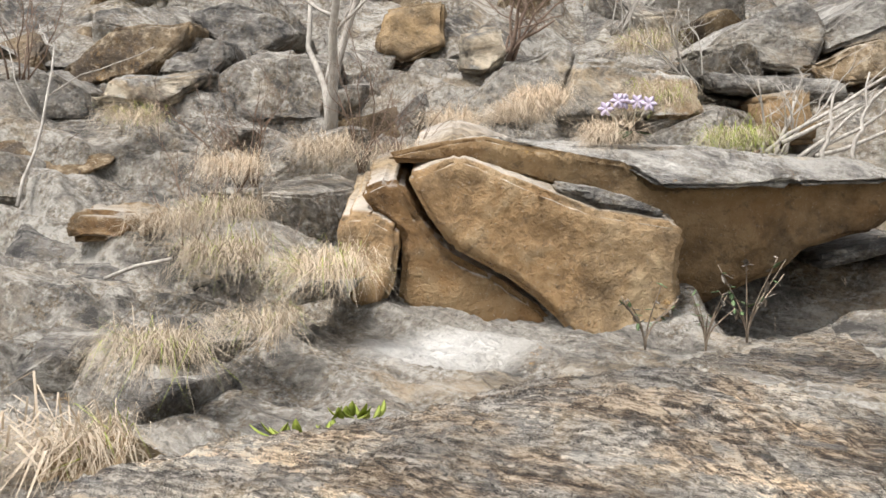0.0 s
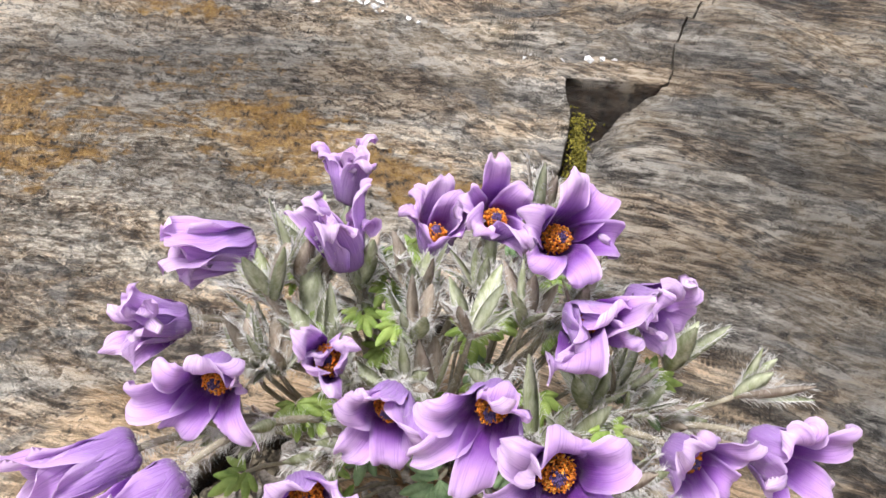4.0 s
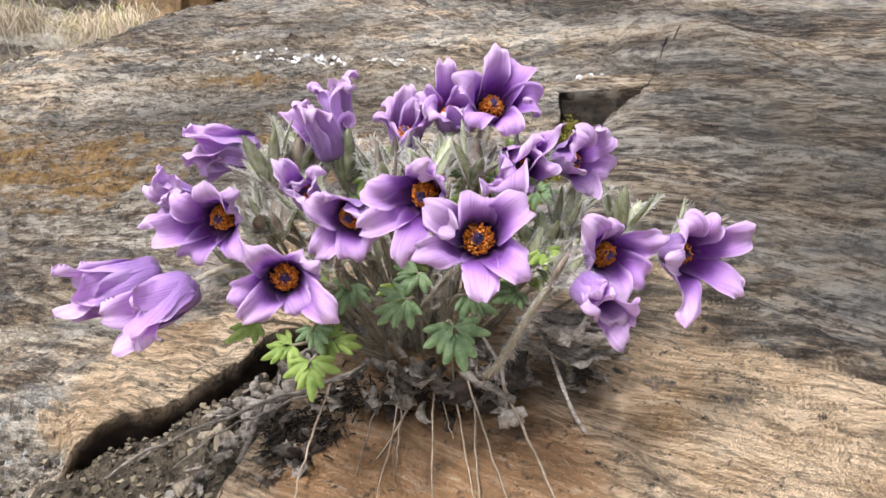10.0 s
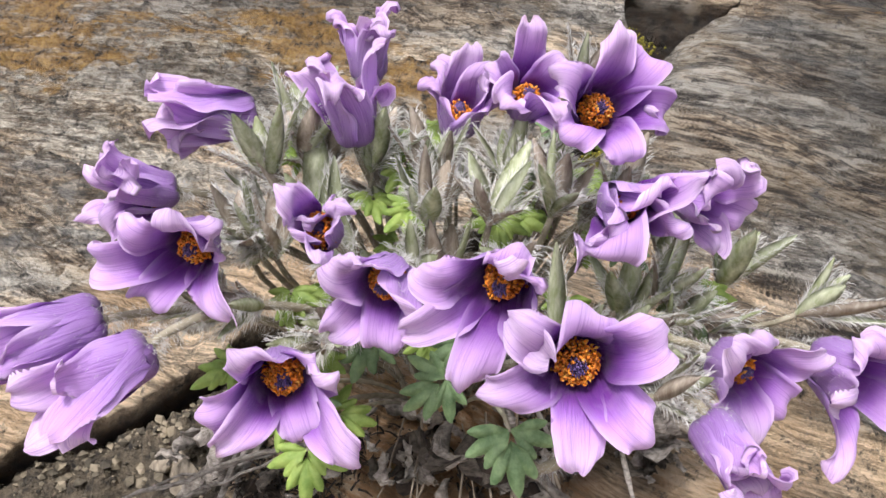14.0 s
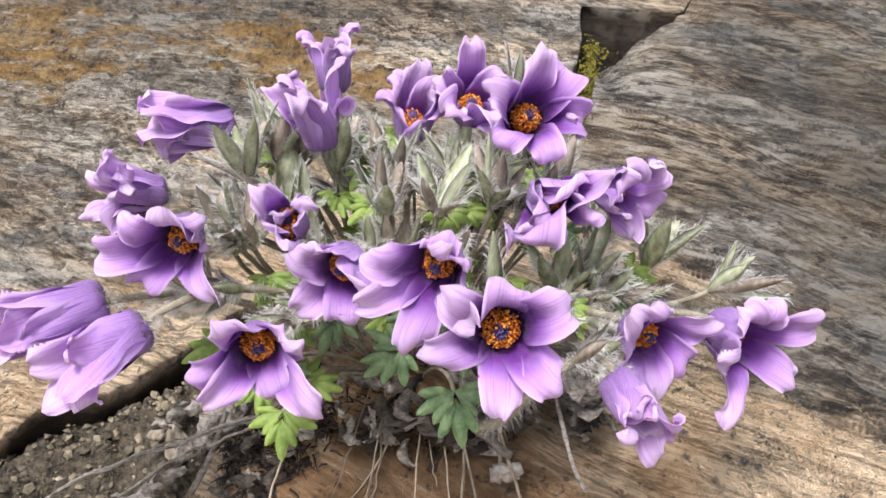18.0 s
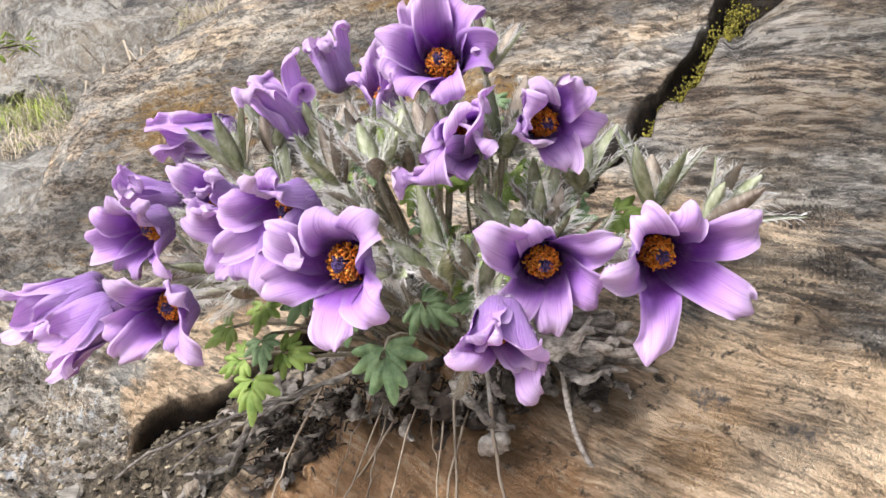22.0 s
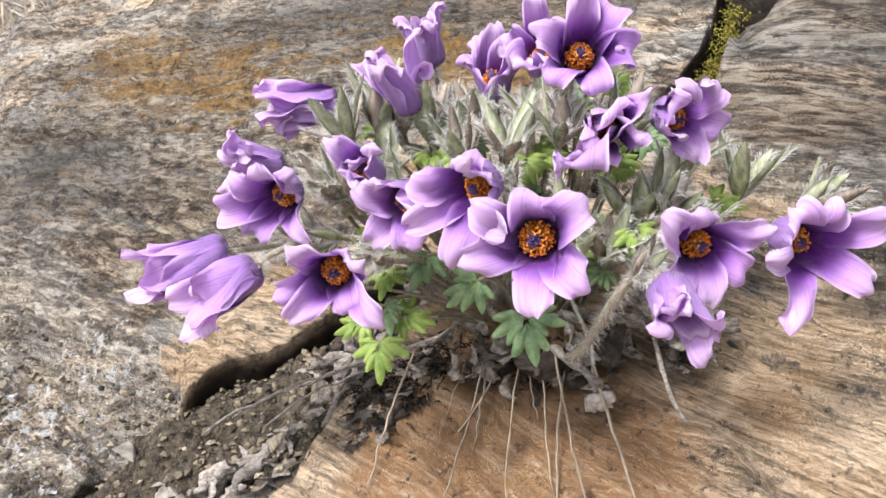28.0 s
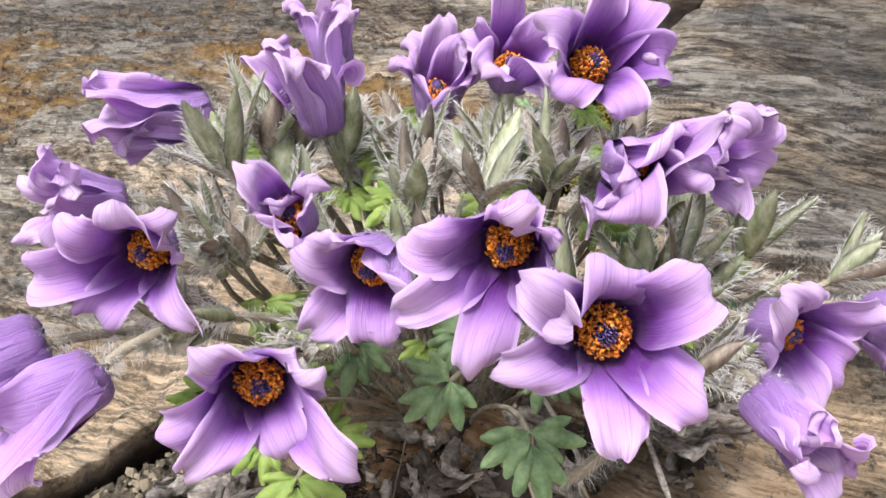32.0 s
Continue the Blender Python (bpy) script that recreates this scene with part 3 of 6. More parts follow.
def slab(name, side, mat, label):
    """One side of the split slab: the wall of the crack, its worn lip and the surface behind it."""
    xs = np.concatenate([np.linspace(-0.62, -0.2, 90), np.linspace(-0.197, 0.62, 340), np.linspace(0.624, 1.2, 120)])
    reach = 1.75 if side > 0 else 0.85
    out = np.concatenate([[0, 0.0012, 0.003, 0.0055, 0.009, 0.013], 0.017 + np.cumsum(np.linspace(0.0030, 0.0078 if side > 0 else 0.0050, 420))])
    out = out[out < reach]
    wall = np.linspace(1, 0, 8)[:-1]
    X = np.repeat(xs[:, None], len(wall) + len(out), 1)
    yc, hw = crack_line(xs)[:, None], crack_half(xs, side)[:, None]
    off = np.concatenate([0.010 * wall, out])[None, :] + np.concatenate([0.022 * wall, out * 0])[None, :] * (1 - smooth(X, 0.10, 0.20)) * smooth(X, -0.05, -0.02) * (side > 0)
    Y = yc + side * (hw + off + 0 * X)
    Y = Y + side * (0.0035 + 0.0055 * smooth(X, 0.10, 0.2)) * (1 - smooth(X, 0.455, 0.472)) * fbm(X * 40, np.concatenate([wall * 6, out * 0])[None, :] + 0 * X, 3, 41 + side) * np.concatenate([wall * 0 + 1, np.exp(-out / 0.02)])[None, :] * np.minimum(1, hw / 0.008)
    Z = lie(X, Y) + relief(X, Y)
    if side < 0:
        Z = Z - 0.034 * np.interp(X, [0.375, 0.395, 0.41, 0.435, 0.468], [0, 1, 1, 0.55, 0]) * np.exp(-(np.maximum(0, yc - hw - Y) / 0.035) ** 1.5)
    V = 0.6 * X + 0.8 * Y + 0.022 * fbm(X * 18, Y * 18, 4, 81)
    broken = (1 - smooth(V, 0.124, 0.138)) * (1 - smooth(X, -0.046, -0.026)) * (1 - smooth(Y, 0.34, 0.6)) * (side > 0)
    Z = Z - 0.026 * broken + 0.020 * fbm(X * 38, Y * 38, 4, 83, 0.6) * broken
    if side > 0:
        Z = Z + weathering(X, Y, Y - yc)
    Z = Z + 0.03 * np.minimum(1, hw / 0.012) * fbm(X * 60, Z * 60, 4, 95) * np.concatenate([wall * (1 - wall) * 4, out * 0])[None, :] * smooth(X, 0.36, 0.40)
    lip = np.concatenate([wall * 0, out])[None, :] + 0 * X
    Z = Z - 0.0012 * np.exp(-lip / 0.002) * np.minimum(1, hw / 0.006)
    Z = Z - 0.002 * np.exp(-lip / 0.05) * (side > 0) * (1 - smooth(X, 0.10, 0.2))
    deep = np.interp(xs, [-0.6, -0.055, -0.02, 0.2, 0.3, 0.46, 0.475, 0.52, 0.56, 1.2], [0.01, 0.012, 0.09, 0.08, 0.07, 0.085, 0.003, 0.004, 0.003, 0.002])[:, None]
    Z = Z - deep * np.concatenate([wall, out * 0])[None, :]
    nx, ny = X.shape
    verts = np.stack([X, Y, Z], -1).reshape(-1, 3)
    i = np.arange(nx * ny).reshape(nx, ny)
    q = np.stack([i[:-1, :-1], i[1:, :-1], i[1:, 1:], i[:-1, 1:]], -1).reshape(-1, 4)
    if side < 0:
        q = q[:, ::-1]
    ob = mesh_object(name, verts, q.tolist(), mat)
    x, y = X.ravel(), Y.ravel()
    u, v = 0.8 * x - 0.6 * y, 0.6 * x + 0.8 * y
    if side < 0:
        fresh = 1 - 0.95 * smooth(v + 0.10 * fbm(x * 9, y * 9, 3, 8) + 0.25 * smooth(x, 0.36, 0.7), 0.27, 0.42)
        crust, quartz = 0 * x, 0 * x
        spot = sum(s * (1 - smooth(np.hypot(((x - px) * 0.8 - (y - py) * 0.6) / rx, ((x - px) * 0.6 + (y - py) * 0.8) / ry), 0.3, 1.2)) for px, py, rx, ry, s in
                   ((0.318, 0.100, 0.020, 0.008, 0.68), (0.350, 0.072, 0.024, 0.008, 0.68), (0.372, 0.045, 0.016, 0.007, 0.6), (0.45, 0.12, 0.03, 0.01, 0.5), (0.33, 0.22, 0.03, 0.01, 0.4)))
    else:
        d = y - crack_line(x)
        fresh = (1 - smooth(d + 0.05 * fbm(x * 12, y * 12, 3, 9), 0.09, 0.18)) * (1 - smooth(x, 0.10, 0.24)) * (1 - broken.ravel()) * smooth(x, -0.16, -0.08)
        crust = sum(a * (1 - smooth(np.hypot(((x - px) * 0.8 - (y - py) * 0.6) / rx, ((x - px) * 0.6 + (y - py) * 0.8) / ry), 0.2, 1.2)) for px, py, rx, ry, a in
                    ((-0.09, 0.53, 0.17, 0.09, 0.95), (0.07, 0.70, 0.09, 0.035, 0.9), (0.16, 0.45, 0.13, 0.06, 0.9), (0.05, 0.56, 0.22, 0.12, 0.55), (-0.22, 0.68, 0.14, 0.12, 0.95), (0.24, 0.38, 0.10, 0.04, 0.7), (-0.2, 0.42, 0.12, 0.08, 0.4)))
        line = np.abs(0.56 * x + 0.83 * y - 0.687 + 0.015 * fbm(u * 9, v * 0, 3, 77))
        quartz = 0.70 * (1 - smooth(line, 0.004, 0.022)) * smooth(u, -0.36, -0.30) * (1 - smooth(u, -0.13, -0.10))
        quartz = np.maximum(quartz, 0.55 * (1 - smooth(np.hypot((u + 0.015) / 0.06, (v - 0.665) / 0.018), 0.4, 1.1)))
        quartz = np.maximum(quartz, 0.72 * (1 - smooth(np.hypot((x + 0.15) / 0.14, (y - 0.20) / 0.12), 0.4, 1.1)))
        spot = 0.42 * broken.ravel()
    pale = 0.40 * broken.ravel() + 0.9 * (1 - smooth(np.hypot((u + 0.585) / 0.05, (v - 0.644) / 0.012), 0.3, 1.1)) * (side > 0)
    crumble = (side > 0) * ((1 - smooth(np.hypot((x + 0.02) / 0.40, (y - 0.52) / 0.26), 0.35, 1.1)) + 0.8 * broken.ravel()) + (side < 0) * 0.15
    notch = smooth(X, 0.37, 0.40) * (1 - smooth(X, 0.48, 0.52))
    # wall and lip of the crack: shade put in as dark brown
    stain_shade = np.concatenate([wall * 0 + 1, 0.6 * np.exp(-out / 0.0015)])[None, :] * (1 - 0.12 * notch) * smooth(X, -0.06, -0.02) * np.minimum(1, (hw / 0.004) ** 2)
    stain_shade = stain_shade.ravel()
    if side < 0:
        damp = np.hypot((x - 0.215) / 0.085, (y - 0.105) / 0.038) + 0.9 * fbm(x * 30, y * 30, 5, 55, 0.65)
        stain_shade = np.maximum(stain_shade, 0.42 * (1 - smooth(damp, 0.45, 1.05)))
    # colour value of the rock, scaled zone by zone
    value_scale = 1.28 - 0.26 * (1 - smooth(np.hypot((x + 0.08) / 0.34, (y - 0.55) / 0.30), 0.5, 1.2)) - 0.40 * smooth(x + 0.05 * fbm(x * 9, y * 9, 3, 6), 0.34, 0.50) - 0.10 * smooth(x, 0.44, 0.56) if side > 0 else 1.0 - 0.30 * smooth(x, 0.24, 0.36) * (1 - smooth(y, 0.12, 0.22)) - 0.12 * smooth(x + 0.05 * fbm(x * 9, y * 9, 3, 6), 0.34, 0.50) - 0.29 * smooth(x, 0.34, 0.46) * smooth(y, 0.12, 0.24) * (1 - smooth(y, 0.38, 0.48)) - 0.10 * smooth(x, 0.44, 0.56)
    rust = (1 - smooth(np.hypot((x - 0.165) / 0.15, (y - 0.065) / 0.11), 0.35, 1.1)) * (side < 0)
    for key, val in zip(ROCK_KEYS, (fresh, crust, quartz, pale, spot, stain_shade, rust, crumble, value_scale)):
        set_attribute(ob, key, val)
    bu, bv = bedding(x, y)
    beds = ob.data.attributes.new("bedding", "FLOAT_VECTOR", "POINT")
    beds.data.foreach_set("vector", np.stack([bu, bv, 6 * verts[:, 2]], -1).astype(np.float32).ravel())
    return tagged(ob, label, "rock", kind="structure")


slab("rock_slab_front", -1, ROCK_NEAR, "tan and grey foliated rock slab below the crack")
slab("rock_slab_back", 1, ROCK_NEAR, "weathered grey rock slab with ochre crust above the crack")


def sheet(name, x0, x1, y0, y1, step, mat, label, drop=None, rough=0.06):
    xs, ys = np.arange(x0, x1 + step, step), np.arange(y0, y1 + step, step)
    X, Y = np.meshgrid(xs, ys, indexing="ij")
    u, v = 0.8 * X - 0.6 * Y, 0.6 * X + 0.8 * Y
    ledges = fbm(u * 0.9, v * 3.2, 5, 51)
    wild = smooth(Y, 1.4, 2.2) * (0.35 + 0.65 * np.maximum(smooth(Y, 2.9, 3.4), smooth(-X, 0.2, 0.7)))
    Z0 = lie(X, Y) + 0.25 * ledges * wild
    q = (Z0 + 0.22 * X + 0.10 * fbm(X * 1.3, Y * 1.3, 4, 57)) / 0.17
    part = q - np.floor(q)
    stair = np.floor(q) + smooth(part, 0.55, 1.0) * 0.8 + part * 0.2
    Z = Z0 + (stair - q) * 0.17 * wild + rough * (fbm(X * 1.1, Y * 1.1, 5, 61) + 0.5 * fbm(u * 3, v * 16, 4, 71) + 0.30 * fbm(u * 14, v * 60, 3, 73))
    if drop is not None:
        Z = Z - drop(X, Y)
    nx, ny = X.shape
    i = np.arange(nx * ny).reshape(nx, ny)
    q = np.stack([i[:-1, :-1], i[1:, :-1], i[1:, 1:], i[:-1, 1:]], -1).reshape(-1, 4)
    ob = mesh_object(name, np.stack([X, Y, Z], -1).reshape(-1, 3), q.tolist(), mat)
    white = 1.0 * (1 - smooth(np.hypot((X - 0.05) / 0.48, (Y - 2.50) / 0.25), 0.3, 1.1))
    white = np.maximum(white, 0.55 * smooth(-X, 0.6, 0.9) * (1 - smooth(Y, 2.2, 2.7)))
    glint = 0.45 * smooth(-X, 0.1, 0.6) * smooth(Y, 1.2, 1.6) * (1 - smooth(Y, 2.2, 2.8)) + 0.4 * smooth(X, 0.6, 1.2) * (1 - smooth(Y, 2.0, 2.4)) * smooth(Y, 1.2, 1.5)
    for key, val in zip(ROCK_KEYS, (0.30 * smooth(fbm(X, Y, 3, 5), 0.0, 0.3) + 0.35 * smooth(X, 0.9, 1.4), 0 * X, glint, white, 0 * X, 0 * X)):
        set_attribute(ob, key, val)
    return tagged(ob, label, "ground", kind="structure")


def under_slab(X, Y):
    inside = smooth(X, -0.62, -0.5) * (1 - smooth(X, 1.05, 1.18)) * smooth(Y, -0.75, -0.5) * (1 - smooth(Y, 1.60, 1.85))
    return 0.14 * inside


sheet("ledge_ground", -3.2, 4.2, -1.6, 4.4, 0.022, ROCK_HILL, "grey foliated rock ledge below the hillside", under_slab)
sheet("hillside", -14, 16, 4.2, 22, 0.12, ROCK_HILL, "steep rocky hillside with ledges", lambda X, Y: 0.02 + 0 * X, 0.30)
sheet("ground", -120, 120, -90, 60, 3.0, ROCK_HILL, "rocky ground falling away to the distance", lambda X, Y: 0.5 + 2.5 * (np.abs(X) < 15) * (Y > -3), 0.4)


# ---- boulders ----
def boulder(name, outline, front, depth, mat, label, lean=0.0, skew=0.0, rough=0.010, group="", step=0.035, seed=1, fresh=0.8, taper=0.0, rise=0.12):
    """A broken block: an outline (x, z) seen from the front, carried back by depth, its faces cut fine and weathered."""
    bm = bmesh.new()
    cx = sum(p[0] for p in outline) / len(outline)
    cz = sum(p[1] for p in outline) / len(outline)
    a = [bm.verts.new((x, front + skew * (x - cx) + lean * (z - cz), z)) for x, z in outline]
    b = [bm.verts.new((cx + (x - cx) * (1 - taper), front + depth + skew * (x - cx), cz + (z - cz) * (1 - taper) + rise * depth)) for x, z in outline]
    n = len(outline)
    bm.faces.new(a)
    bm.faces.new(b[::-1])
    for k in range(n):
        bm.faces.new((a[k], b[k], b[(k + 1) % n], a[(k + 1) % n]))
    bmesh.ops.recalc_face_normals(bm, faces=bm.faces)
    bmesh.ops.bevel(bm, geom=list(bm.edges), offset=min(0.018, step * 0.6), segments=2, affect="EDGES", clamp_overlap=True)
    bmesh.ops.triangulate(bm, faces=bm.faces)
    for _ in range(6):
        long = [e for e in bm.edges if e.calc_length() > step]
        if not long:
            break
        bmesh.ops.subdivide_edges(bm, edges=long, cuts=1)
        bmesh.ops.triangulate(bm, faces=[f for f in bm.faces if len(f.verts) > 3])
    bm.normal_update()
    for v in bm.verts:
        p = v.co
        q = Vector((p.x * 4 + seed, p.y * 4, p.z * 11 + p.x * 2))
        v.co = p + v.normal * (rough * (noise.fractal(q, 0.7, 2.1, 4) * 0.8 + 1.2 * noise.noise(p * 3 + Vector((seed, 0, 0)))) + 0.4 * rough * noise.noise(p * 24))
    me = bpy.data.meshes.new(name)
    bm.to_mesh(me)
    bm.free()
    me.materials.append(mat)
    me.polygons.foreach_set("use_smooth", [True] * len(me.polygons))
    ob = new(name, me)
    up = np.empty(len(me.vertices) * 3)
    me.vertices.foreach_get("normal", up)
    up = up.reshape(-1, 3)[:, 2]
    # faces turned upward are paler and less tan
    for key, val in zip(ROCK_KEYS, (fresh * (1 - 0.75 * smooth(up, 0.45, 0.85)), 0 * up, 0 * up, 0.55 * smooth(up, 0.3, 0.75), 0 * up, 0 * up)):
        set_attribute(ob, key, val)
    return tagged(ob, label, "rock", group)


BL = "pieces of the split boulder"
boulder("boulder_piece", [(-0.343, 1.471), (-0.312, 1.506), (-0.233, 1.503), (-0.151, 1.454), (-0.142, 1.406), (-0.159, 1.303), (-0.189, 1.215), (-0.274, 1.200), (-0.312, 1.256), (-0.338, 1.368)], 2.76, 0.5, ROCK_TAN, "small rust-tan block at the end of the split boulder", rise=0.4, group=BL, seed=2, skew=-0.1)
boulder("boulder_piece", [(-0.278, 1.592), (-0.181, 1.630), (-0.136, 1.615), (-0.088, 1.527), (-0.039, 1.452), (0.015, 1.383), (0.170, 1.312), (0.301, 1.219), (0.427, 1.103), (0.286, 1.103), (0.080, 1.141), (-0.088, 1.163), (-0.149, 1.219), (-0.136, 1.443), (-0.252, 1.527)], 2.80, 0.6, ROCK_RUST_SHADE, "dark tan wedge under the diagonal split of the boulder", rise=0.3, lean=-0.1, group=BL, seed=5)
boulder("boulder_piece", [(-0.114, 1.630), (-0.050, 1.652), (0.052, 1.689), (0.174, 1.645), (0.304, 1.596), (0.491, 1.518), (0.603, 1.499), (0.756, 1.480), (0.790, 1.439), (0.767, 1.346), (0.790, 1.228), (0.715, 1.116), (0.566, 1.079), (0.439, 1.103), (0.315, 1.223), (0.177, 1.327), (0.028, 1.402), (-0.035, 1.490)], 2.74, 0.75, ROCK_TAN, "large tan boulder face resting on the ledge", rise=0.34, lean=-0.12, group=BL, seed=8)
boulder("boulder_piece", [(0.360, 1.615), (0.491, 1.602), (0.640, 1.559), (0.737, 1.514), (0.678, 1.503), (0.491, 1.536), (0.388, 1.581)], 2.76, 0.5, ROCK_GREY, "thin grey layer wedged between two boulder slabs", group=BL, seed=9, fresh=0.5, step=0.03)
boulder("boulder_piece", [(-0.188, 1.711), (0.122, 1.769), (0.431, 1.719), (0.624, 1.688), (0.721, 1.615), (0.876, 1.622), (1.185, 1.634), (1.514, 1.642), (1.601, 1.618), (1.572, 1.522), (1.504, 1.460), (1.262, 1.402), (1.185, 1.328), (0.972, 1.232), (0.827, 1.135), (0.779, 1.406), (0.682, 1.483), (0.508, 1.557), (0.315, 1.618), (0.083, 1.684), (-0.168, 1.684)], 2.88, 1.0, ROCK_RUST_SHADE, "overhanging rust-tan boulder slab with a pointed end, its shade in the colour", lean=-0.30, skew=0.06, group=BL, seed=12, fresh=0.7)
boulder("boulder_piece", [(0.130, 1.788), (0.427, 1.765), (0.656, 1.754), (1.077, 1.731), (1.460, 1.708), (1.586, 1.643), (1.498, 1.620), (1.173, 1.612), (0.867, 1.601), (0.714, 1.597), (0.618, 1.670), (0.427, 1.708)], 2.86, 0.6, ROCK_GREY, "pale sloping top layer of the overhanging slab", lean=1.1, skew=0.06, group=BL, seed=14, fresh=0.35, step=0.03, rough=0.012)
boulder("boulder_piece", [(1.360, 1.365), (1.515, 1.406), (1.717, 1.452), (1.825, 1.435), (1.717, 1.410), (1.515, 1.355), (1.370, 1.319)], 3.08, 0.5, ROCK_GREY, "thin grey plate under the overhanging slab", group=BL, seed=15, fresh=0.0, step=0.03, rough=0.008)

HB = "broken blocks on the hillside"


def block(x, y, z, w, h, d, mat, label, seed, tilt=0.0, fresh=0.4, rough=0.012, pale=0.15):
    """A lesser angular block: the hull of points scattered in a box, its edges worn."""
    r = random.Random(seed)
    bm = bmesh.new()
    for k in range(13):
        p = [r.uniform(-1, 1) for _ in range(3)]
        big = max(abs(q) for q in p)
        p = [q / big * r.uniform(0.8, 1.0) for q in p]
        bm.verts.new((p[0] * w / 2, p[1] * d / 2, p[2] * h / 2))
    hull = bmesh.ops.convex_hull(bm, input=list(bm.verts))
    bmesh.ops.delete(bm, geom=[e for e in hull["geom_interior"] if isinstance(e, bmesh.types.BMVert)], context="VERTS")
    bmesh.ops.dissolve_limit(bm, angle_limit=0.25, verts=list(bm.verts), edges=list(bm.edges))
    bmesh.ops.bevel(bm, geom=list(bm.edges), offset=0.03 * min(w, h), segments=2, affect="EDGES", clamp_overlap=True)
    bmesh.ops.triangulate(bm, faces=bm.faces)
    step = max(0.045, w / 12)
    for _ in range(4):
        far = [e for e in bm.edges if e.calc_length() > step]
        if not far:
            break
        bmesh.ops.subdivide_edges(bm, edges=far, cuts=1)
        bmesh.ops.triangulate(bm, faces=[f for f in bm.faces if len(f.verts) > 3])
    bm.normal_update()
    for v in bm.verts:
        v.co = v.co + v.normal * rough * noise.fractal(v.co * 5 + Vector((seed, 0, 0)), 0.7, 2.1, 4)
    me = bpy.data.meshes.new("rock_block")
    bm.to_mesh(me)
    bm.free()
    me.materials.append(mat)
    ob = new("rock_block", me)
    ob.matrix_world = pose(x, y + d * 0.35, z, math.degrees(r.uniform(0.1, 0.5)), -math.degrees(tilt), r.uniform(-25, 25))
    n = len(me.vertices)
    for key, val in zip(ROCK_KEYS, (fresh, 0, 0, pale, 0, 0)):
        set_attribute(ob, key, np.full(n, val))
    return tagged(ob, label, "rock", HB)


block(2.9, 4.8, 3.05, 1.8, 0.3, 1.2, ROCK_GREY, "long layered grey slab higher on the hillside", 14, 0.38, 0.1)
block(1.35, 4.9, 2.95, 1.1, 0.6, 1.0, ROCK_GREY, "grey rock high on the hillside", 16, 0.2, 0.1)
block(-0.62, 2.30, 1.10, 0.55, 0.22, 0.5, ROCK_HILL, "low grey rock step on the ledge", 18, -0.1, 0.1)
block(-1.2, 2.75, 1.24, 1.0, 0.3, 0.6, ROCK_HILL, "low layered rock step with a rusty edge", 19, -0.05, 0.3)
block(-0.62, 3.15, 1.50, 0.8, 0.4, 0.6, ROCK_HILL, "rounded brown rock under dry grass", 20, 0.0, 0.3)
block(-0.35, 2.55, 1.27, 0.16, 0.08, 0.3, ROCK_GREY, "small pale stone on the ledge", 21, 0.0, 0.2, 0.01)
block(-0.20, 2.85, 1.48, 0.22, 0.14, 0.3, ROCK_GREY, "small pale stone beside the boulder", 22, 0.2, 0.2, 0.01)
block(-1.25, 1.6, 0.86, 0.42, 0.28, 0.5, ROCK_GREY, "pale rounded rock on the slope below", 24, -0.3, 0.3, pale=0.6)
block(-0.62, 1.45, 0.98, 0.3, 0.14, 0.3, ROCK_TAN, "reddish brown stone behind the slab", 27, 0.1, 0.9, pale=0.0)

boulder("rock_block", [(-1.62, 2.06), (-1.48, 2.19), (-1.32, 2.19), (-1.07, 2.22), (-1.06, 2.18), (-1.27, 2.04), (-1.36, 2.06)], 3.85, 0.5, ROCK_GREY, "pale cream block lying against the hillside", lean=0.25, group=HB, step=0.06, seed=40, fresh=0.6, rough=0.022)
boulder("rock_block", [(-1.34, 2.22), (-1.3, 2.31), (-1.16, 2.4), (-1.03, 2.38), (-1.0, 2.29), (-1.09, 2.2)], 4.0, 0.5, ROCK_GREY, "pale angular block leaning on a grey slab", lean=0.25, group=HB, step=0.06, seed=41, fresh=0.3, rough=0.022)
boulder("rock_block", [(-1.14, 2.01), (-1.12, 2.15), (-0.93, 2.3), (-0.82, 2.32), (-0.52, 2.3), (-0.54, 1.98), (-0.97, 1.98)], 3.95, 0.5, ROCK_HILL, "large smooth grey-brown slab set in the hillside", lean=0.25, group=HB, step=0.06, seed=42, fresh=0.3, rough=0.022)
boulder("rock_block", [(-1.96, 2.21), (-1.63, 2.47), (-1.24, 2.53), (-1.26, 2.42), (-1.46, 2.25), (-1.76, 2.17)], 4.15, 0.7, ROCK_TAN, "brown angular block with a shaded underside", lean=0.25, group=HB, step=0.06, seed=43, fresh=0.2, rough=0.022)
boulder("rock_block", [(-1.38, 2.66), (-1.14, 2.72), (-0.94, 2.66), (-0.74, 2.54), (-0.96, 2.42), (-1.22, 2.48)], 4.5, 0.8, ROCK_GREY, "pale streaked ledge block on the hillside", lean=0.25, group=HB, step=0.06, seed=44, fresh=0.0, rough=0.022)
boulder("rock_block", [(-1.32, 1.49), (-1.26, 1.54), (-1.09, 1.53), (-1.03, 1.48), (-1.09, 1.42), (-1.28, 1.42)], 2.9, 0.4, ROCK_RUST_SHADE, "low rust-brown rock step on the ledge", lean=0.25, group=HB, step=0.06, seed=45, fresh=0.7, rough=0.022)
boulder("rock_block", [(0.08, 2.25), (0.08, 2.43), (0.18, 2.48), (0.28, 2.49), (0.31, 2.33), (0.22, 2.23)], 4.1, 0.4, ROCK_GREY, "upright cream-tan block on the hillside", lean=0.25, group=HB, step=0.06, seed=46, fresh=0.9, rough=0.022)
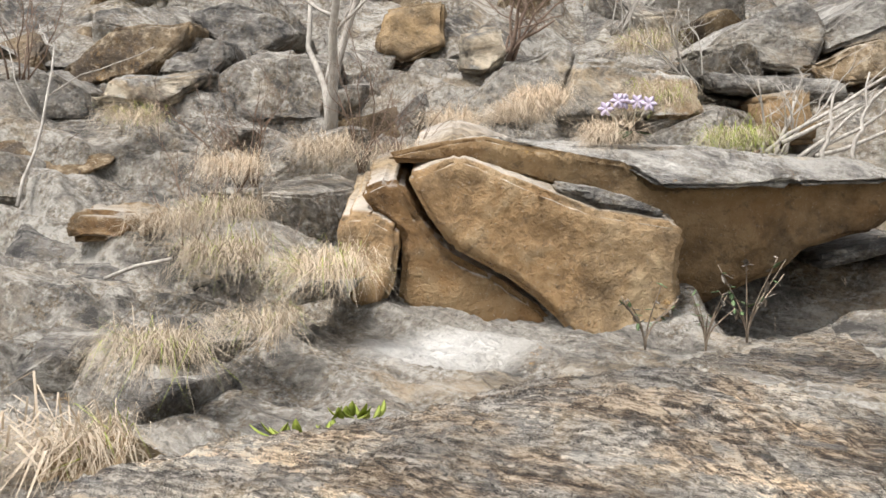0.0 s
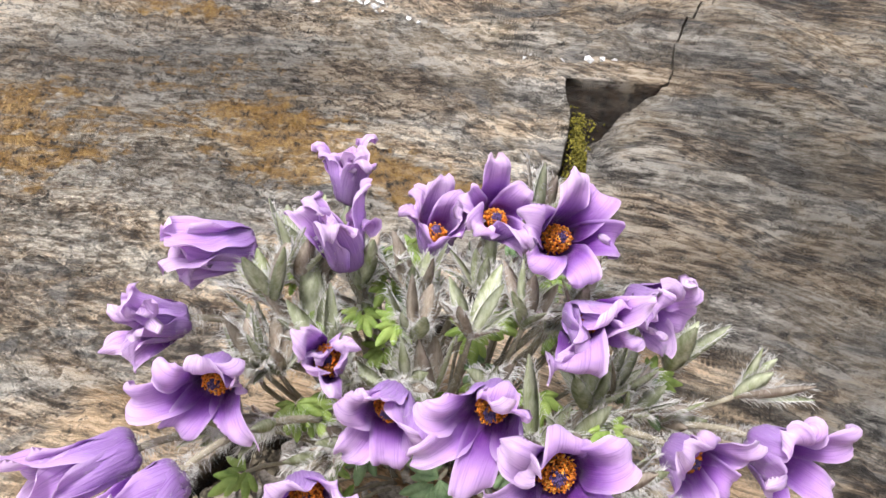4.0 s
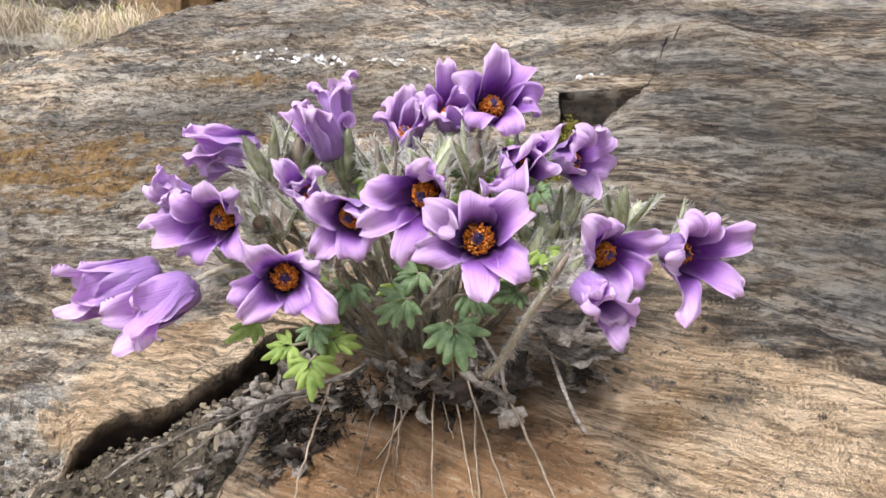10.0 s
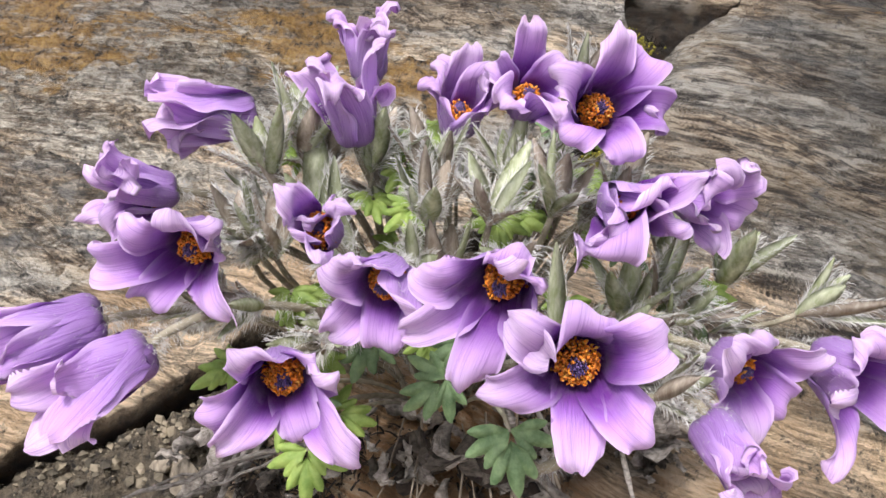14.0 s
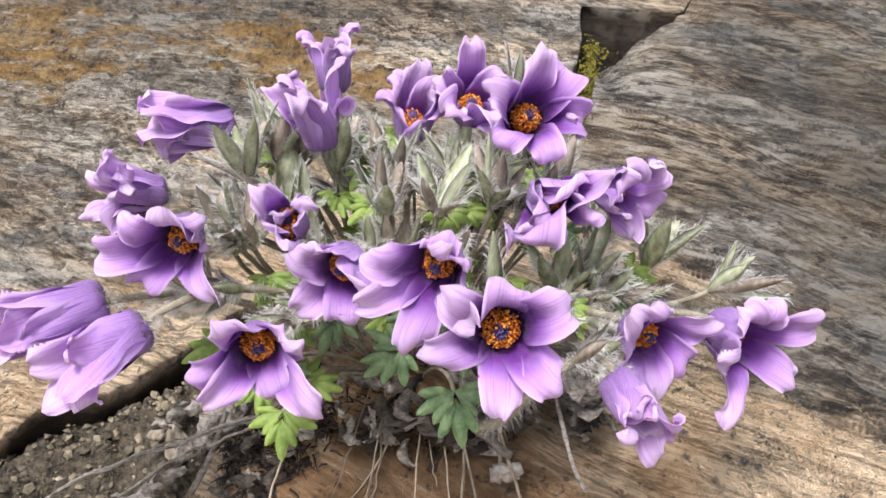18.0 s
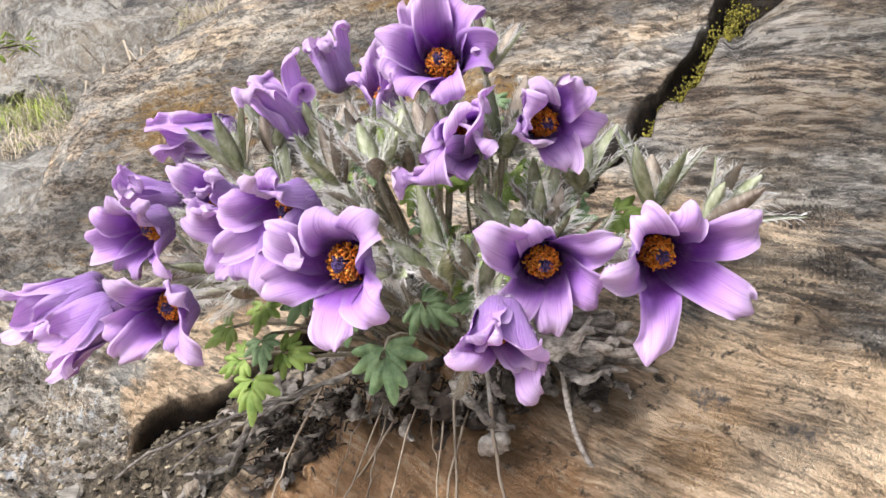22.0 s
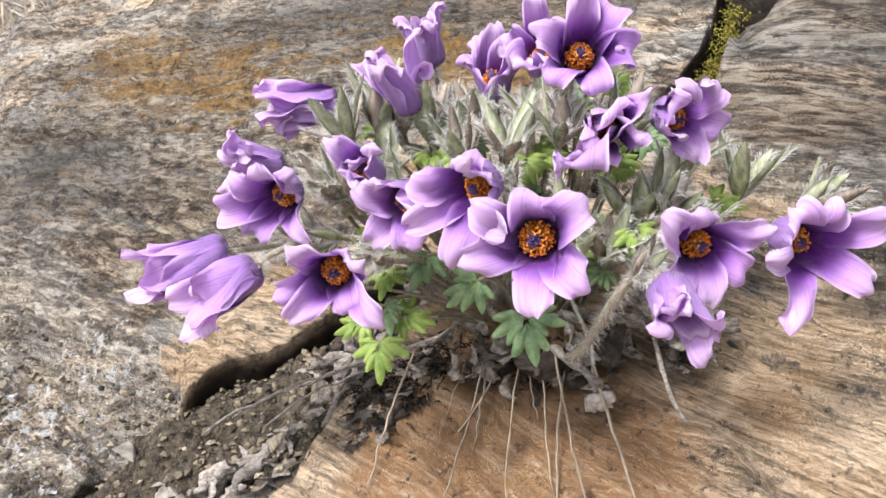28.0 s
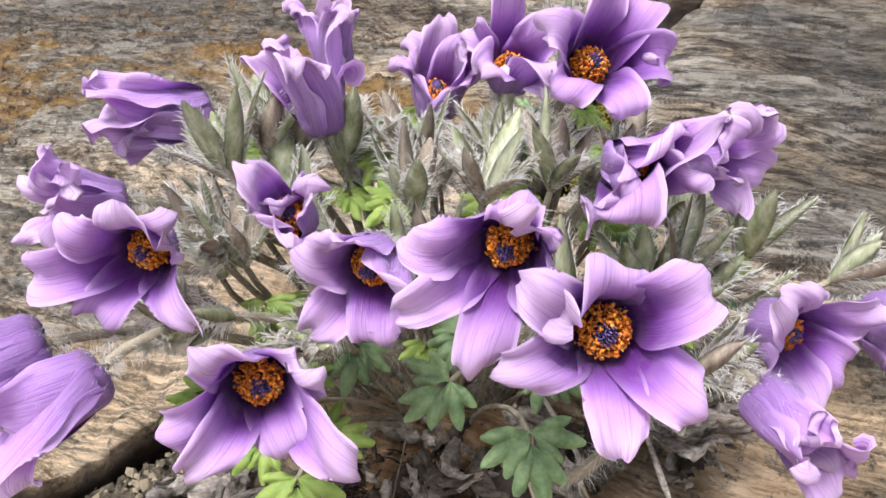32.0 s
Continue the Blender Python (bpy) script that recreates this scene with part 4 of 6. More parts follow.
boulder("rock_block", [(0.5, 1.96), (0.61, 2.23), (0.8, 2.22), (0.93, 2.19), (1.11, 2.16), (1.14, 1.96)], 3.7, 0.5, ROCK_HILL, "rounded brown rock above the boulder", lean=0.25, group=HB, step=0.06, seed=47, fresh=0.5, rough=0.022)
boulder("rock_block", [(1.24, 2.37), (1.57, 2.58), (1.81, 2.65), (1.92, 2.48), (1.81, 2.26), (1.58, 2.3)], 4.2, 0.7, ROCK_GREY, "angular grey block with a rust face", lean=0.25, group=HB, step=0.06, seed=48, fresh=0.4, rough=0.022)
boulder("rock_block", [(1.36, 2.03), (1.53, 2.06), (1.55, 1.85), (1.37, 1.84)], 3.55, 0.4, ROCK_RUST_SHADE, "rusty upright block behind the dead sticks", lean=0.25, group=HB, step=0.06, seed=49, fresh=0.7, rough=0.022)
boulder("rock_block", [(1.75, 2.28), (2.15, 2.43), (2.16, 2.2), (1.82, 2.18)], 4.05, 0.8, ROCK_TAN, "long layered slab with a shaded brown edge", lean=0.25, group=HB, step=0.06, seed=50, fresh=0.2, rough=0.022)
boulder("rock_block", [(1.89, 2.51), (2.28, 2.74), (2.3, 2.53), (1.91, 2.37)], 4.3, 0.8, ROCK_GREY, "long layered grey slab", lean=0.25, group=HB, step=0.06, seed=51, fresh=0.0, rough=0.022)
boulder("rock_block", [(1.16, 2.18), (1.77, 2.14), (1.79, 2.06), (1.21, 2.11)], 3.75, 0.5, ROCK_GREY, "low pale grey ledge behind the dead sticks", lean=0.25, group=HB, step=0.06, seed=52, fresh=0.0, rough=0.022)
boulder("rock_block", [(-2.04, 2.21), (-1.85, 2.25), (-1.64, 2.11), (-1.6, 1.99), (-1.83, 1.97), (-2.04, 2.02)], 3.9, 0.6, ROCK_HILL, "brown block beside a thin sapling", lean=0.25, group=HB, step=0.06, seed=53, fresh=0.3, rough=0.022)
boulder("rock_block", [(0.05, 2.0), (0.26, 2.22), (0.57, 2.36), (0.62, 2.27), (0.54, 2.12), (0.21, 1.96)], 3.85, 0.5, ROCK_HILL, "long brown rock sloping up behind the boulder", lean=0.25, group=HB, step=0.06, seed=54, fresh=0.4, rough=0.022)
boulder("rock_block", [(-0.37, 2.46), (-0.31, 2.68), (0.01, 2.74), (0.01, 2.46), (-0.21, 2.38)], 4.5, 0.6, ROCK_RUST_SHADE, "brown cracked block behind the bare shrub", lean=0.25, group=HB, step=0.06, seed=55, fresh=0.5, rough=0.022)

rng = random.Random(101)
for k in range(64):
    x, y = rng.uniform(-2.6, 3.2), rng.uniform(3.25, 5.6)
    if -0.4 < x < 1.7 and y < 3.5:
        continue
    w = rng.uniform(0.22, 0.75) * (0.6 + 0.14 * y)
    block(x, y, float(lie(x, y)) + rng.uniform(-0.02, 0.10), w, w * rng.uniform(0.3, 0.62), w * 0.9, rng.choice((ROCK_GREY, ROCK_HILL, ROCK_HILL, ROCK_TAN)), "angular broken block set in the hillside", 300 + k, rng.uniform(-0.15, 0.55), rng.uniform(0.0, 0.4))
for k in range(16):
    x, y = rng.uniform(-2.2, -0.5), rng.uniform(1.9, 3.1)
    w = rng.uniform(0.15, 0.4)
    block(x, y, float(lie(x, y)) + rng.uniform(-0.04, 0.03), w, w * rng.uniform(0.3, 0.5), w, rng.choice((ROCK_GREY, ROCK_HILL)), "angular broken block lying on the ledge", 360 + k, rng.uniform(-0.3, 0.3), rng.uniform(0.0, 0.3), 0.012)


# ---- the pasqueflower plant ----
plant = tagged(new("pasqueflower_plant"), "clump of lilac pasqueflowers with silky hairs rooted in a rock crack", "plant")
ROOT = Vector((0.195, 0.195, 0.868))
plant.location = ROOT
STEP_S = [0, 0.1, 0.3, 0.5, 0.7, 0.85, 0.95, 1]
STEP_W = [0.34, 0.66, 0.96, 1.04, 1.02, 0.90, 0.68, 0.34]


def tepal(parent, m, rng, length, width, spread, curl, azimuth, roll=0.0, sway=0.0, start=0.7, flare=10.0):
    """One tepal with its own thickness: it opens by flare, and from start on its tip rolls back by curl degrees."""
    ns, na = 26, 11
    s = np.linspace(0, 1, ns)
    phi = np.interp(s, [0, 0.06, 0.20, 0.5, 1], [88, 74, spread, spread, spread]) + flare * smooth(s, 0.30, 0.75)
    phi = np.radians(phi + curl * smooth(s, start, 1.02) ** 1.15)
    ds = length / (ns - 1)
    r = 0.0020 + np.concatenate([[0], np.cumsum(np.sin(phi[:-1]) * ds)])
    h = np.concatenate([[0], np.cumsum(np.cos(phi[:-1]) * ds)])
    w = width * np.interp(s, STEP_S, STEP_W)
    cup = np.interp(s, [0, 0.25, 0.6, 0.8, 1], [0.60, 0.58, 0.38, -0.02, -0.45])
    a = np.linspace(-1, 1, na)
    skew = sway * s ** 2 * width
    wave, wave2 = rng.uniform(0, 6.28), rng.uniform(0, 6.28)
    fold = rng.uniform(-0.3, 0.4)
    hem, lean_side = rng.choice((0.0, 1.0, 2.2)), rng.choice((-1, 1))
    inner, outer, uv = [], [], []
    for i in range(ns):
        n = np.array([-math.cos(phi[i]), math.sin(phi[i])])
        for j in range(na):
            q = a[j]
            lift = cup[i] * q ** 2 * w[i] / 2 + roll * q * s[i] * w[i] * 0.5
            lift += 0.0016 * s[i] * math.sin(q * 4 + s[i] * 6 + wave) + 0.0016 * q * q * s[i] * math.sin(s[i] * 17 + wave2 + 2 * q) + fold * 0.003 * s[i] * math.cos(q * 3.1)
            lift -= 0.0030 * hem * s[i] ** 3 * max(0.0, (q * lean_side - 0.35)) ** 1.5
            lift += 0.00022 * math.sin(q * 15 + wave)
            x = q * w[i] / 2 * (1 - 0.14 * abs(q)) + skew[i]
            e = 0.0003 if 0 < j < na - 1 and i < ns - 1 else 0.0
            for store, o in ((inner, e), (outer, -e)):
                store.append((r[i] + n[0] * (lift + o), x, h[i] + n[1] * (lift + o)))
            uv.append((q * 0.5 + 0.5, s[i]))
    rot = m @ Matrix.Rotation(azimuth, 4, "Z")
    faces = [(i * na + j, i * na + j + 1, (i + 1) * na + j + 1, (i + 1) * na + j) for i in range(ns - 1) for j in range(na - 1)]
    k = ns * na
    verts = [rot @ Vector(p) for p in inner + outer]
    faces_all = [f[::-1] for f in faces] + [tuple(i + k for i in f) for f in faces]
    rim = [(i * na, (i + 1) * na, k + (i + 1) * na, k + i * na) for i in range(ns - 1)] + [((i + 1) * na - 1, k + (i + 1) * na - 1, k + (i + 2) * na - 1, (i + 2) * na - 1) for i in range(ns - 1)]
    sh = Shape()
    sh.add(verts, faces_all + rim, 0, uv + uv)
    sh.m = [0] * len(faces) + [1] * (len(faces) + len(rim))
    ax = (m.to_3x3() @ Vector((0, 0, 1))).normalized()
    for _ in range(70):
        i, j = rng.randrange(1, int(ns * 0.75)), rng.randrange(1, na - 1)
        p, q = verts[k + i * na + j], verts[k + (i + 1) * na + j]
        out = (p - verts[i * na + j]).normalized()
        sh.hair(p + (q - p) * rng.random(), (out * 0.7 + (q - p).normalized() * rng.uniform(0.3, 1.0) + Vector((rng.gauss(0, 0.3), rng.gauss(0, 0.3), rng.gauss(0, 0.3)))) * rng.uniform(0.0008, 0.0019), 0.00006, 2)
    return sh.link("tepal", [TEPAL_IN, TEPAL_OUT, HAIR], parent)


def lance(shape, base, along, side, length, width, bend, mat=0, hairs=0, rng=random, hair_mat=1):
    """A narrow bract lobe: folded along its middle, bent outward, fringed with hairs."""
    base, along, side = Vector(base), Vector(along).normalized(), Vector(side).normalized()
    side = (side - along * side.dot(along)).normalized()
    nrm = along.cross(side)
    n = 8
    verts, faces = [], []
    for i in range(n):
        t = i / (n - 1)
        w = width * (math.sin(math.pi * min(1, (t * 0.9 + 0.08))) ** 0.8) * 0.5
        c = base + along * (length * t) + nrm * (bend * length * t * t)
        verts += [c - side * w + nrm * w * 0.28, c, c + side * w + nrm * w * 0.28, c - nrm * 0.0004]
    for i in range(n - 1):
        k = i * 4
        faces += [(k, k + 1, k + 5, k + 4), (k + 1, k + 2, k + 6, k + 5), (k + 3, k, k + 4, k + 7), (k + 2, k + 3, k + 7, k + 6)]
    shape.add(verts, faces, mat)
    for _ in range(hairs):
        t = rng.uniform(0.05, 0.95)
        sgn = rng.choice((-1, 1))
        w = width * (math.sin(math.pi * min(1, (t * 0.9 + 0.08))) ** 0.8) * 0.5
        p = base + along * (length * t) + nrm * (bend * length * t * t) + side * sgn * w + nrm * w * 0.4
        d = (side * sgn * rng.uniform(0.2, 0.7) + along * rng.uniform(0.6, 1.3) + nrm * rng.uniform(-0.5, 0.6)).normalized()
        shape.hair(p, d * rng.uniform(0.002, 0.0075), 0.00014, hair_mat)


def whorl(parent, at, axis, rng, count, length, flare, label="", brown=0.4):
    """Bracts round a stem below a flower."""
    axis = Vector(axis).normalized()
    side = axis.cross(Vector((0.2, 0.3, 0.93))).normalized()
    for k in range(count):
        ang = 2 * math.pi * k / count + rng.uniform(-0.3, 0.3)
        out = Matrix.Rotation(ang, 3, axis) @ side
        sh = Shape()
        d = (axis * 1.0 + out * flare * rng.uniform(0.6, 1.3)).normalized()
        lance(sh, Vector(at) + out * 0.001, d, axis.cross(out), length * rng.uniform(0.7, 1.2), length * rng.uniform(0.20, 0.32), rng.uniform(-0.12, 0.30), 0, 150, rng)
        sh.link("bract", [BRACT_TIP if rng.random() < brown else BRACT, HAIR], parent, label)


def flower(centre, axis, label, tepals, length=0.036, width=0.018, root=None, seed=0, bend=0.03, bracts=7, ring=1.0, thick=1.0, rise=0.035, tight=False):
    """A bloom on its hairy stem: tepals (turn from its top, spread, curl, length, width), stamens, pistils and bracts."""
    rng = random.Random(seed * 77 + 5)
    axis = Vector(axis).normalized()
    base = Vector(centre) - axis * 0.009 - ROOT
    top = Vector((0, 0, 1)) if abs(axis.z) < 0.85 else Vector((0, 1, 0))
    top = (top - axis * top.dot(axis)).normalized()
    m = Matrix((top, axis.cross(top), axis)).transposed().to_4x4()
    m.translation = base
    root = Vector(root) - ROOT if root is not None else Vector((rng.uniform(-0.035, 0.04), rng.uniform(-0.03, 0.02), rng.uniform(0.0, 0.012)))
    pts = bezier(root, root + Vector((base.x - root.x, base.y - root.y, 0.02)) * 0.25 + Vector((0, 0, rise)), base - axis * bend, base, 18)
    sh = Shape()
    sh.tube(pts, [(0.0022 - 0.0006 * i / 17) * thick for i in range(18)], 7)
    sh.blob(base + axis * 0.001, 0.0044, 0.9, axis)
    for _ in range(1300):
        i = rng.randrange(1, 17)
        f = rng.random()
        p = pts[i] * (1 - f) + pts[min(i + 1, 17)] * f
        d = Vector((rng.gauss(0, 1), rng.gauss(0, 1), rng.gauss(0, 1)))
        t = (pts[min(i + 1, 17)] - pts[i - 1]).normalized()
        d = (d - t * d.dot(t)).normalized()
        sh.hair(p + d * 0.0014 * thick, (d + t * rng.uniform(-0.4, 0.5)) * rng.uniform(0.002, 0.0065), 0.00006, 1)
    stem = sh.link("flower", [STEM, HAIR], plant, label)
    for k, (turn, spread, curl, ls, ws) in enumerate(tepals):
        layer = k % 2
        flare, start, loose = 4.0, 0.80, 1.0
        if tight:
            curl, ls, ws, flare, start = curl * 0.7 + 10, ls * 1.06, ws * 1.02, rng.uniform(-6, 3), 0.78
        elif spread > 20:
            spread, flare, ls, ws = 0.30 * spread, 0.40 * spread + 4, ls * 1.22, ws * 0.95
            curl = curl * 0.7 + rng.choice((60, 110, 170, 220))
            start = 0.74 - 0.0007 * curl
        else:
            curl, ls, ws = curl * 0.8 + rng.choice((40, 100, 160, 210)), ls * 1.12, ws * 0.96
            flare = rng.uniform(-12, 8)
            start, loose = 0.86 - 0.0007 * curl, 2.0
        tepal(stem, m @ Matrix.Translation((0, 0, 0.0008 * layer)), rng, length * ls, width * ws, spread, curl, radians(turn), rng.uniform(-0.45, 0.45) * loose, rng.uniform(-0.45, 0.45) * loose, start + rng.uniform(-0.06, 0.08), flare)
    st = Shape()
    count = 300
    for k in range(count):
        a, q = k * 2.39996 + rng.uniform(-0.2, 0.2), math.sqrt((k + 0.5) / count)
        rr = (0.0017 + 0.0043 * q) * ring
        rr = rr + rng.gauss(0, 0.00045)
        tip = Vector((math.cos(a) * rr, math.sin(a) * rr, 0.0142 - 0.0066 * q ** 2 + rng.uniform(-0.0030, 0.0014)))
        st.blob(m @ tip, rng.uniform(0.00042, 0.00066), rng.uniform(1.5, 2.4), axis + Vector((rng.uniform(-1, 1), rng.uniform(-1, 1), rng.uniform(-1, 1))), 1 if rng.random() < 0.12 else 0)
        if k % 4 == 0:
            st.tube([m @ Vector((tip.x * 0.4, tip.y * 0.4, 0.003)), m @ tip], 0.00025, 3)
    st.link("stamen_ring", [ANTHER, ANTHER_LIGHT], stem, "dense ring of orange stamens")
    pi = Shape()
    for k in range(44):
        a, q = k * 2.39996, math.sqrt((k + 0.5) / 44)
        rr = 0.0027 * q * ring
        pi.tube([m @ Vector((math.cos(a) * rr * 0.6, math.sin(a) * rr * 0.6, 0.004)), m @ Vector((math.cos(a) * rr, math.sin(a) * rr, 0.0162 - 0.0018 * q + rng.uniform(-0.0014, 0.0010)))], [0.0004, 0.0003], 4)
    pi.link("pistil_head", [STIGMA], stem, "dark violet pistils")
    fuzz = Shape()
    for _ in range(260):
        d = Vector((rng.gauss(0, 1), rng.gauss(0, 1), rng.gauss(0, 1)))
        d = (d - axis * d.dot(axis)).normalized()
        up = rng.random()
        p = base + axis * (-0.006 + up * 0.008) + d * float(np.interp(up, [0, 0.6, 1], [0.0022, 0.004, 0.007]))
        fuzz.hair(p, (d * 0.8 + axis * rng.uniform(-0.6, 0.3)) * rng.uniform(0.002, 0.0045), 0.00009)
    fuzz.link("silky_fuzz", [HAIR], stem)
    if bracts:
        whorl(stem, pts[12], pts[13] - pts[11], rng, bracts, 0.023, 0.55)
    return stem


def even(spread, curl, seed, shift=0.0, wobble=8):
    """Six tepals all round, each a little different."""
    r = random.Random(seed)
    return [(60 * k + shift + r.uniform(-9, 9), spread + r.uniform(-wobble, wobble), curl * r.choice((0.3, 0.6, 0.9, 1.3, 1.9)), r.uniform(0.76, 1.14), r.uniform(0.85, 1.15)) for k in range(6)]


OPEN, BELL = "open lilac flower with an orange centre", "half-closed lilac bell with curled tips"
flower((0.196, 0.024, 0.975), (-0.26, -0.93, 0.22), "large open lilac flower with an orange centre",
       [(0, 34, 100, 0.90, 1.05), (62, 52, 60, 0.95, 1.0), (118, 58, 85, 1.0, 0.95), (182, 62, 25, 0.95, 1.0), (236, 64, 18, 1.05, 1.0), (300, 60, 30, 1.08, 1.1)], 0.035, 0.0195, seed=1, bracts=5, ring=1.15)
flower((0.144, 0.066, 0.986), (-0.44, -0.90, -0.10), OPEN,
       [(5, 14, 90, 0.95, 1.15), (65, 22, 60, 0.95, 1.1), (125, 32, 70, 1, 1.05), (180, 38, 60, 0.95, 1.05), (235, 18, 90, 0.95, 1.15), (295, 10, 90, 0.95, 1.15)], 0.031, 0.0175, seed=2, bracts=5)
flower((0.109, 0.049, 0.963), (0.0, -0.98, 0.12), OPEN,
       [(32, 30, 75, 0.95, 1.05), (305, 12, 110, 0.9, 1.1), (92, 58, 28, 1.05, 1.05), (136, 50, 35, 0.95, 0.95), (196, 30, 50, 0.85, 0.95), (240, 34, 12, 1.2, 1.1)], 0.034, 0.018, seed=3, bracts=4)
flower((0.081, 0.100, 0.988), (-0.36, -0.93, -0.06), OPEN,
       [(98, 70, 15, 1.2, 1.1), (40, 26, 55, 1.1, 1.1), (345, 23, 60, 1.0, 1.1), (278, 14, 140, 0.85, 1.05), (148, 56, 35, 1.05, 1.0), (205, 46, 50, 0.95, 1.0)], 0.034, 0.018, seed=4, bracts=6)
flower((0.176, 0.040, 0.996), (-0.46, -0.89, -0.10), OPEN,
       [(350, 26, 210, 1.05, 0.95), (62, 48, 85, 1.05, 1.0), (118, 46, 25, 1.1, 1.0), (178, 46, 20, 1.15, 1.05), (240, 24, 45, 1.05, 1.1), (300, 14, 80, 1.0, 1.1)], 0.033, 0.0175, seed=5, bracts=5)
flower((0.229, 0.110, 1.032), (0.05, -0.86, 0.46), OPEN,
       [(8, 34, 30, 1.05, 1.1), (305, 52, 120, 1.1, 1.1), (262, 60, 190, 1.15, 0.95), (200, 52, 75, 0.95, 1.0), (140, 44, 170, 1.0, 1.0), (72, 38, 190, 1.05, 1.0)], 0.035, 0.0185, seed=6, bracts=7, ring=1.05)
flower((0.234, 0.088, 1.002), (-0.12, -0.90, 0.10), BELL, even(2, 110, 7, 15), 0.037, 0.026, seed=7, bracts=5)
flower((0.268, 0.100, 1.000), (0.44, -0.88, -0.14), OPEN, [(0, 16, 130, 1.0, 1.0), (60, 10, 60, 1.0, 1.15), (120, 12, 60, 0.95, 1.15), (180, 24, 60, 0.85, 1.1), (240, 28, 30, 0.95, 1.1), (300, 18, 120, 1.05, 1.0)], 0.033, 0.018, seed=8, bracts=7)
flower((0.062, 0.150, 0.992), (-0.86, -0.42, 0.12), BELL, even(0, 70, 9), 0.042, 0.018, seed=9, bracts=6)
flower((0.094, 0.168, 1.018), (-0.90, -0.40, 0.15), "closed lilac bell with folded tips", [(10, -6, 10, 1.15, 1.0), (65, -9, 190, 0.9, 1.15), (125, -6, 110, 1.0, 1.0), (185, -10, 40, 1.12, 1.1), (240, -7, 220, 0.86, 1.05), (300, -11, 80, 1.05, 1.15)], 0.043, 0.025, seed=10, bracts=7, bend=0.04, tight=True)
flower((0.142, 0.152, 1.018), (-0.14, -0.34, 0.93), "upright lilac bell with curled tips", even(1, 115, 11, 10, 5), 0.040, 0.0195, seed=11, bracts=7)
flower((0.154, 0.203, 1.034), (-0.10, -0.25, 0.95), "upright lilac bell with curled tips", even(4, 110, 12, 40, 6), 0.036, 0.018, seed=12, bracts=6)
flower((0.188, 0.162, 1.018), (-0.02, -0.42, 0.90), "upright lilac bell with curled tips", even(5, 120, 13, 0, 7), 0.038, 0.0175, seed=13, bracts=7)
flower((0.214, 0.150, 1.028), (0.0, -0.72, 0.66), BELL, even(16, 70, 14, 5), 0.036, 0.0175, seed=14, bracts=6)
flower((0.124, 0.090, 0.996), (-0.22, -0.82, 0.45), "small withering pink-lilac flower", even(-3, 60, 15), 0.032, 0.014, seed=15, bracts=5)
flower((0.040, 0.094, 0.962), (-0.90, -0.38, -0.02), BELL, [(10, -3, 20, 1.2, 0.9), (70, -6, 150, 1.0, 1.1), (130, -4, 40, 1.1, 0.95), (190, -8, 10, 1.25, 0.9), (250, -5, 170, 0.95, 1.05), (305, -7, 60, 1.05, 1.0)], 0.044, 0.022, seed=16, bracts=4, bend=0.05, tight=True)
flower((0.058, 0.078, 0.956), (-0.80, -0.42, -0.42), BELL, [(30, -5, 190, 0.85, 1.1), (85, -5, 60, 1.05, 1.0), (150, -8, 20, 1.2, 0.95), (205, -4, 120, 1.0, 1.1), (270, -6, 220, 0.8, 1.1), (330, -9, 40, 1.0, 1.0)], 0.044, 0.023, seed=17, bracts=4, bend=0.05, tight=True)
flower((0.263, 0.044, 0.957), (0.24, -0.95, 0.02), OPEN,
       [(5, 30, 85, 0.95, 0.95), (58, 56, 40, 1.1, 1.1), (118, 50, 40, 1.0, 1.0), (185, 44, 60, 0.9, 1.0), (235, 50, 60, 1.0, 1.0), (300, 44, 40, 1.0, 1.05)], 0.033, 0.018, seed=18, bracts=5)
flower((0.247, 0.020, 0.945), (0.18, -0.86, -0.42), BELL, even(5, 60, 19), 0.035, 0.0195, seed=19, bracts=4, root=(0.208, 0.085, 0.890), thick=1.2, rise=0.0)
flower((0.304, 0.046, 0.953), (0.30, -0.93, -0.06), OPEN,
       [(22, 32, 110, 1.0, 1.0), (338, 30, 35, 1.0, 0.95), (285, 58, 15, 1.2, 1.05), (222, 58, 25, 1.1, 1.05), (160, 54, 25, 1.15, 1.0), (95, 36, 60, 1.0, 1.0)], 0.036, 0.018, seed=20, bracts=5)


# bract sprays, leaves and the dead growth of earlier years
def spray(at, axis, length, seed, count=7, brown=0.4):
    """A hairy shoot that has not yet opened."""
    rng = random.Random(seed)
    at = Vector(at) - ROOT
    axis = Vector(axis).normalized()
    foot = Vector((at.x * 0.45, at.y * 0.3, 0.005))
    pts = bezier(foot, foot + Vector((0, 0, 0.03)), at - axis * 0.02, at, 9)
    sh = Shape()
    sh.tube(pts, 0.0013, 6)
    for _ in range(110):
        i = rng.randrange(1, 8)
        d = Vector((rng.gauss(0, 1), rng.gauss(0, 1), rng.gauss(0, 1))).normalized()
        sh.hair(pts[i] + (pts[i + 1] - pts[i]) * rng.random(), d * rng.uniform(0.003, 0.005), 0.00007, 1)
    stem = sh.link("shoot", [STEM, HAIR], plant, "silky young shoot with narrow bracts")
    whorl(stem, at, axis, rng, count, length * 1.2, 0.72, "", brown)


